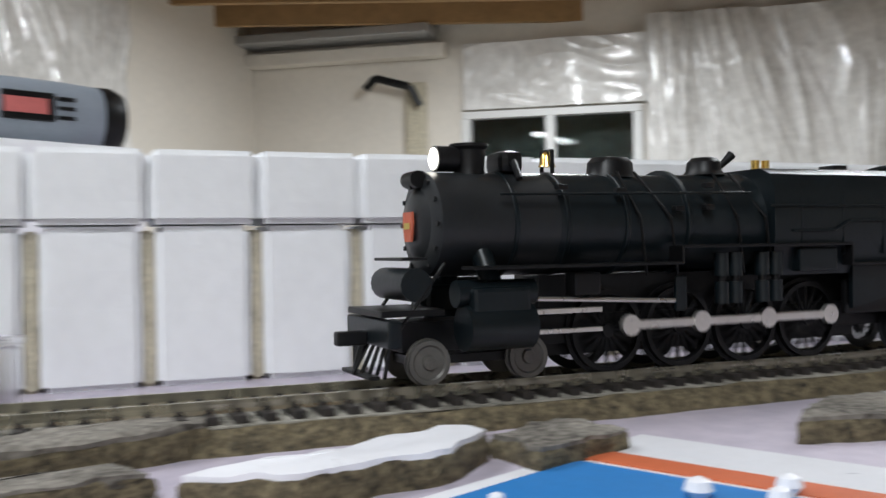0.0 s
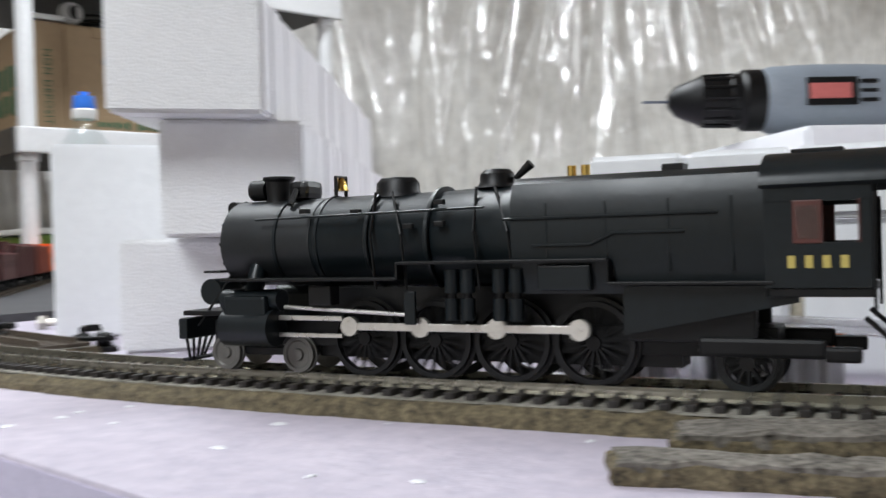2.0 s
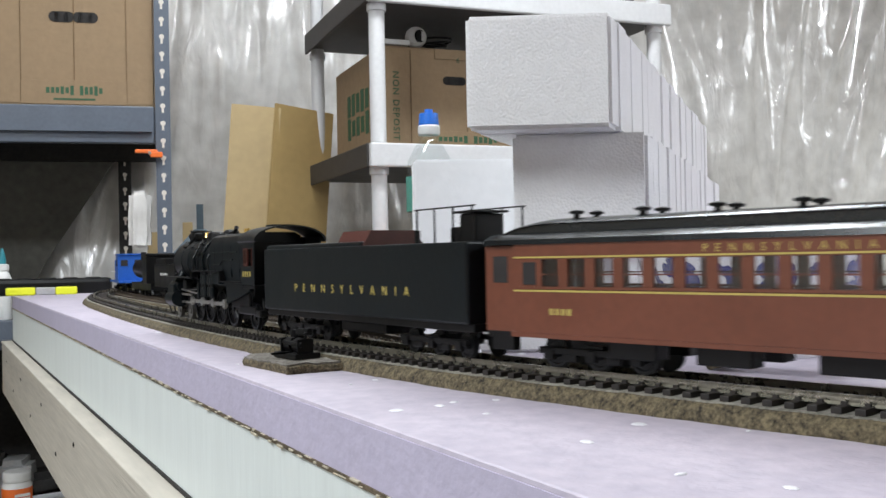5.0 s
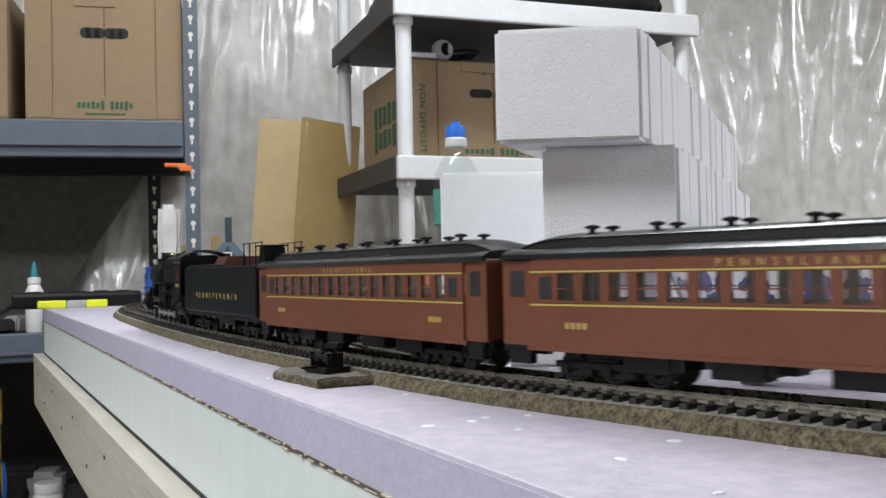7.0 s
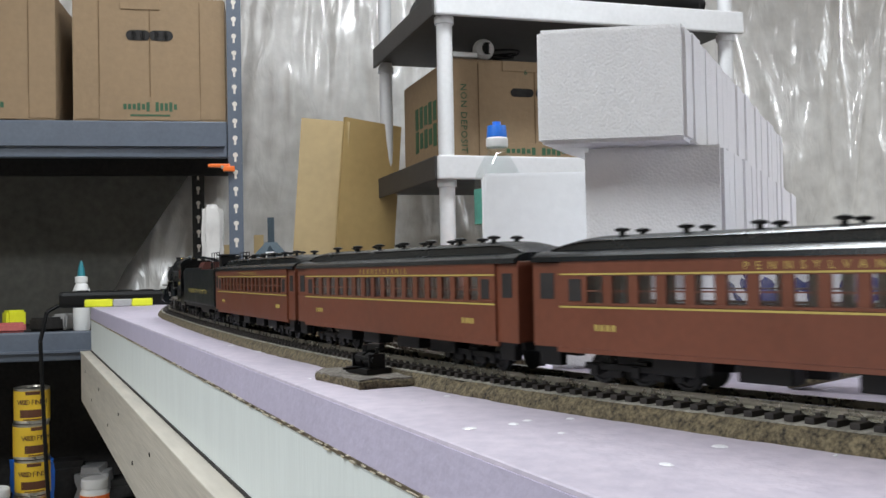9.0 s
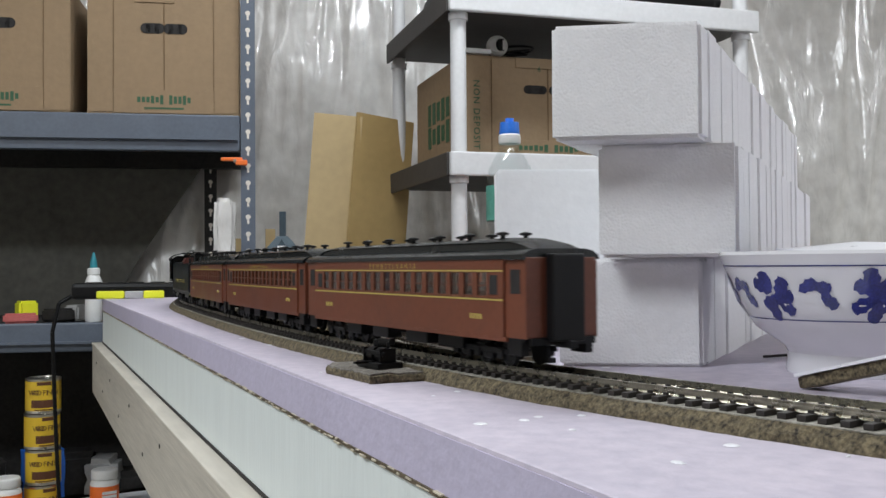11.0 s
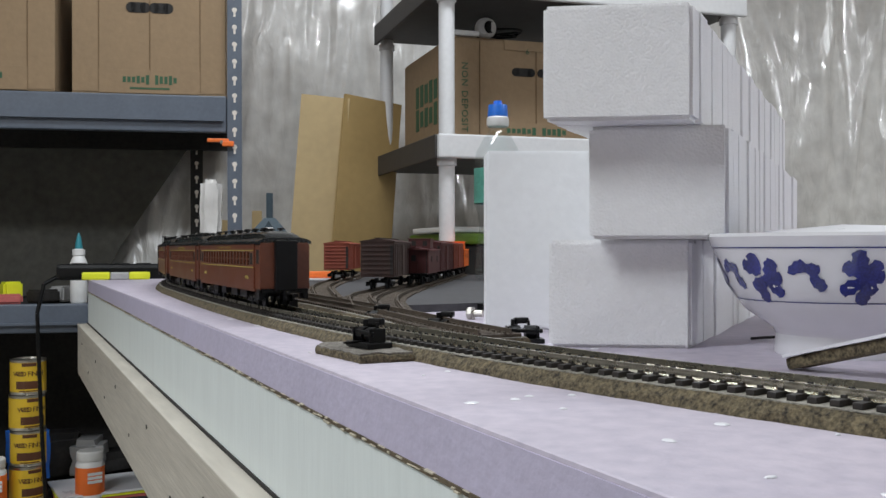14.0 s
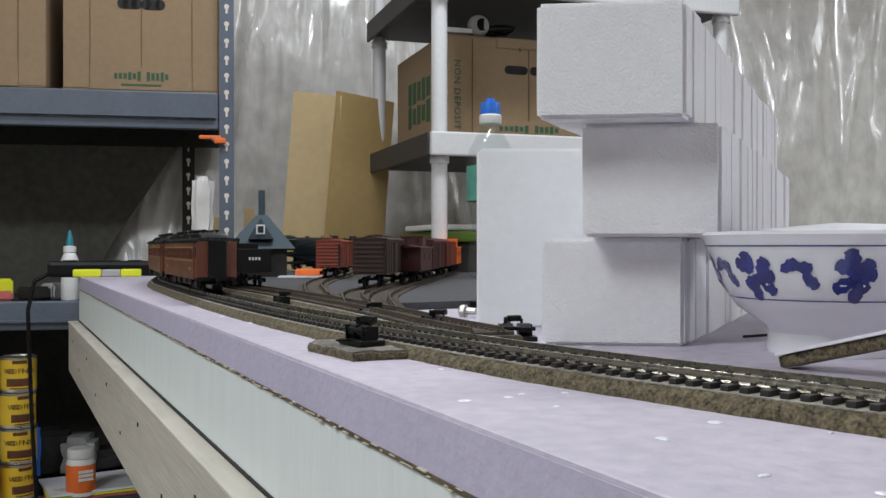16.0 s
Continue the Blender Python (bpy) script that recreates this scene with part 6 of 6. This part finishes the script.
part("barrel", B((-0.03, 0, 0), (0.045, 0.016, 0.013), 0, 0.003), M_YELLOW, level)
part("sleeve", B((0.008, 0, 0), (0.030, 0.015, 0.012), 0, 0.002), M_GREYMETAL, level, "grey middle band")
part("end_cap", B((0.040, 0, 0), (0.034, 0.016, 0.013), 0, 0.003), M_YELLOW, level)


def paint_can(m, text):
    c = thing("paint_can", "small yellow wood finish can in a stack", "paint can", m, "stacked wood finish cans")
    turned("can_body", [(0.0295, 0), (0.0305, 0.001), (0.0305, 0.004), (0.0300, 0.005), (0.0300, 0.058), (0.0305, 0.059), (0.0305, 0.062), (0.0270, 0.063), (0.0265, 0.061)], M_TIN, c)
    turned("paper_label", [(0.0302, 0.0055), (0.0304, 0.0056), (0.0304, 0.0575), (0.0302, 0.0576)], M_CANYEL, c, "yellow paper label")
    def wrap(u, z, w, h, mt, nm):
        bm = bmesh.new()
        n = 6
        vs = [[bm.verts.new((0.0306 * math.cos(u + w * (i / n - 0.5)), 0.0306 * math.sin(u + w * (i / n - 0.5)), z + q)) for q in (-h / 2, h / 2)] for i in range(n + 1)]
        for a, b in zip(vs, vs[1:]):
            bm.faces.new((a[0], b[0], b[1], a[1]))
        part(nm, bm, mt, c)
    wrap(-math.pi / 2, 0.018, 1.5, 0.014, M_CANBROWN, "label_swatch")
    wrap(-math.pi / 2, 0.054, 0.8, 0.006, M_CANBROWN, "brand_bar")
    wrap(-math.pi / 2, 0.0075, 1.1, 0.002, M_CANBROWN, "small_print_bar")
    for k, ch in enumerate(text):
        if ch != " ":
            u = -math.pi / 2 + (k - (len(text) - 1) / 2) * 0.145
            words(ch, 0.0125, M_CANBROWN, c, Matrix.Translation((0.0307 * math.cos(u), 0.0307 * math.sin(u), 0.034)) @ Matrix.Rotation(u + math.pi / 2, 4, "Z") @ Matrix.Rotation(radians(90), 4, "X"))
    return c


CANS = (0.056, 1.868, -0.398)
for k, a in enumerate((25, 4, 22, 2)):
    paint_can(pose(CANS[0] + (k % 2) * 0.002, CANS[1], CANS[2] + 0.0635 * k, 0, 0, a), "WOOD FINISH")


def jar_thing(m):
    j = thing("craft_jar", "white plastic jar with an orange label and screw lid", "jar", m, "craft jars on the lower shelf")
    turned("jar_body", [(0.022, 0), (0.025, 0.002), (0.025, 0.060), (0.022, 0.066), (0.019, 0.068)], M_WHITEPL, j)
    turned("lid", [(0.0225, 0.068), (0.0232, 0.069), (0.0232, 0.083), (0.021, 0.085)], M_WHITEPL, j, "white ribbed lid")
    turned("orange_label", [(0.0251, 0.008), (0.0254, 0.009), (0.0254, 0.056), (0.0251, 0.057)], M_ORANGE, j, "orange label")
    bm = bmesh.new()
    for k in range(3):
        box(bm, (0, -0.0256, 0.046 - 0.007 * k), (0.026, 0.001, 0.005))
    part("print_bar", bm, M_WHITEPL, j)
    return j


jar_thing(pose(0.160, 1.835, -0.398, 0, 0, 15))
jar_thing(pose(-0.002, 1.835, -0.398, 0, 0, 10))
random.seed(12)
for k in range(9):
    solid("stored_parcel", rough_box((random.uniform(0.05, 0.12), 0.08, random.uniform(0.04, 0.13)), 0.012, 0.006, 60 + k, 3), (M_DARK, M_BLACK, M_CAPBLUE, M_DARK, M_GREYMETAL)[k % 5],
          ("dark bundle stored at the back of the shelf", "black bag at the back of the shelf", "blue plastic bag stuffed on the shelf", "dark bundle stored at the back of the shelf", "crumpled foil packet on the shelf")[k % 5], "stored goods",
          pose(-0.05 + k * 0.055, 1.99 + 0.03 * (k % 2), -0.398, 0, 0, random.uniform(-20, 20)), "stored goods on the lower shelf", smooth=True)
for k, (x, y, mt, s) in enumerate(((0.02, 1.93, M_REDLAB, (0.06, 0.03, 0.018)), (0.03, 1.96, M_YELLOW, (0.035, 0.03, 0.040)), (0.09, 1.95, M_DARK, (0.06, 0.04, 0.025)), (0.12, 1.97, M_GREYMETAL, (0.05, 0.03, 0.03)), (-0.06, 1.93, M_CAPBLUE, (0.05, 0.03, 0.022)))):
    solid("small_tool", rough_box(s, 0.004, 0.001, 80 + k, 2), mt, ("red tool on the steel shelf", "yellow-green packet on the steel shelf", "dark tangle of tools on the shelf", "grey clip on the steel shelf", "blue tool on the steel shelf")[k], "tool", pose(x, y, -0.049, 0, 0, 20 * k), smooth=True)
for k in range(3):
    solid("magazine", B((0, 0, 0.002 + 0.005 * k), (0.20, 0.14, 0.004), 3 * k), (M_REDLAB, M_YELLOW, M_PAPER)[k], "thin magazine lying on the lower shelf", "magazine", pose(0.20, 1.89, -0.4025), "magazines on the lower shelf")

# ---- leaning boards ----
for (xa, ya), (xb, yb), lean_by, mt in (((0.558, 1.846), (0.648, 1.808), 0.055, M_TAN), ((0.648, 1.808), (0.784, 1.842), 0.10, M_OCHRE)):
    d = Vector((xb - xa, yb - ya))
    m = pose((xa + xb) / 2, (ya + yb) / 2, 0.02, -3, 0, math.degrees(math.atan2(d.y, d.x)))
    bm = bmesh.new()
    prism(bm, [(-d.length / 2 - lean_by, -0.42), (d.length / 2 - lean_by, -0.42), (d.length / 2, 0.335), (-d.length / 2, 0.345)], "y", -0.003, 0.003)
    solid("leaning_board", bm, mt, "tall tan hardboard panel leaning by the shelf", "board", m, "leaning boards")

# ---- white plastic shelf ----
WS = pose(0.697, 1.450, 0, 0, 0, -7)
unit = thing("plastic_shelf", "white plastic shelving unit with dark decks and side edges", "shelf", WS)
for x in (0.0, 0.55):
    for y in (0.0, 0.41):
        part("post", R((x, y, FLOOR), (x, y, 0.85), 0.0135, 20), M_PLAST, unit, "", True)
        for z in (0.203, 0.478):
            part("socket", R((x, y, z - 0.012), (x, y, z), 0.0165, 20), M_PLAST, unit, "", True)
for z in (-0.16, 0.203, 0.478):
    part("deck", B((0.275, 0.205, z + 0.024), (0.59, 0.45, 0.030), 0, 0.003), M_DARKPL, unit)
    part("front_edge", B((0.275, -0.021, z + 0.019), (0.595, 0.012, 0.040), 0, 0.003), M_PLAST, unit, "white front edge")
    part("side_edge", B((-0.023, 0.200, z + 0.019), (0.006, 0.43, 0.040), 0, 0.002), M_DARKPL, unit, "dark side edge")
c2 = carton("brown water carton on the plastic shelf", WS @ pose(0.195, 0.075, 0.243), 0.33, 0.30, 0.182)
words("NON DEPOSIT", 0.017, M_GREENINK, c2, Matrix.Translation((-0.143, -0.0008, 0.078)) @ Matrix.Rotation(radians(90), 4, "X") @ Matrix.Rotation(radians(-90), 4, "Z"), label="dark green printed words", depth=0.0003, spacing=1.15)
words("6", 0.014, M_GREENINK, c2, Matrix.Translation((-0.018, -0.003, 0.160)) @ Matrix.Rotation(radians(90), 4, "X"), depth=0.0003)
random.seed(5)
for r in range(2):
    for k in range(6):
        part("print_bar", B((-0.1656, 0.055 + k * 0.030, 0.105 - r * 0.045), (0.0008, 0.020, random.choice((0.03, 0.036, 0.042)))), M_GREENINK, c2)
camr = thing("webcam", "round white webcam with black lens on a coiled cable", "webcam", WS @ pose(0.110, 0.11, 0.434))
bm = bmesh.new()
lathe(bm, [(0.001, -0.020), (0.010, -0.018), (0.018, -0.010), (0.020, 0), (0.018, 0.008), (0.013, 0.012), (0.001, 0.012)], 24, pose(0, 0, 0.020, 90, 0, -20))
part("ball", bm, M_WHITEPL, camr, "", True)
part("lens_ring", lathe(bmesh.new(), [(0.012, 0.0), (0.011, 0.0035), (0.006, 0.004), (0.001, 0.004)], 20, pose(0.0037, -0.0113, 0.020, 90, 0, 18)), M_BLACK, camr, "black lens")
part("base", B((-0.045, 0, 0.004), (0.05, 0.05, 0.010), 0, 0.003), M_WHITEPL, camr)
bm = bmesh.new()
for k in range(3):
    prev = None
    for i in range(25):
        a = 2 * math.pi * i / 24
        p = (0.02 + (0.05 + 0.006 * k) * math.cos(a), 0.03 + 0.03 * math.sin(a), 0.006 + 0.020 * (1 + math.sin(a + k)) * 0.5)
        if prev:
            rod(bm, prev, p, 0.0022, 6)
        prev = p
part("cable", bm, M_BLACK, camr, "coiled black cable")
bin_ = thing("storage_bin", "clear storage bin with dark contents and green lid on the shelf", "storage bin", WS @ pose(0.17, 0.17, -0.121))
part("bin_body", B((0, 0, 0.09), (0.28, 0.26, 0.18), 0, 0.01), M_DARK, bin_)
part("bin_lid", B((0, 0, 0.19), (0.30, 0.28, 0.02), 0, 0.006), mat("lime_lid", (0.10, 0.20, 0.015), 0.4), bin_, "lime green lid")
solid("tray", B((0, 0, 0.005), (0.30, 0.20, 0.01), 0, 0.003), M_WHITEPL, "clear shallow tray resting on the bin", "tray", WS @ pose(0.16, 0.15, 0.080))
solid("black_bag", rough_box((0.52, 0.3, 0.09), 0.02, 0.01, 91, 4), M_BLACK, "black bag lying on the top shelf", "bag", WS @ pose(0.29, 0.2, 0.517), smooth=True)
solid("black_box", rough_box((0.13, 0.25, 0.15), 0.006, 0.001, 92, 2), M_DARK, "dark box standing on the plastic shelf", "box", WS @ pose(0.475, 0.2, 0.243))

# ---- bits on the far wall ----
solid("wood_block", B((0, 0, 0.03), (0.03, 0.03, 0.10), 0, 0.002), M_TAN, "short wooden post behind the foam stack", "wooden post", pose(0.80, 0.80, 0.0, 0, 0, 20))

motions()
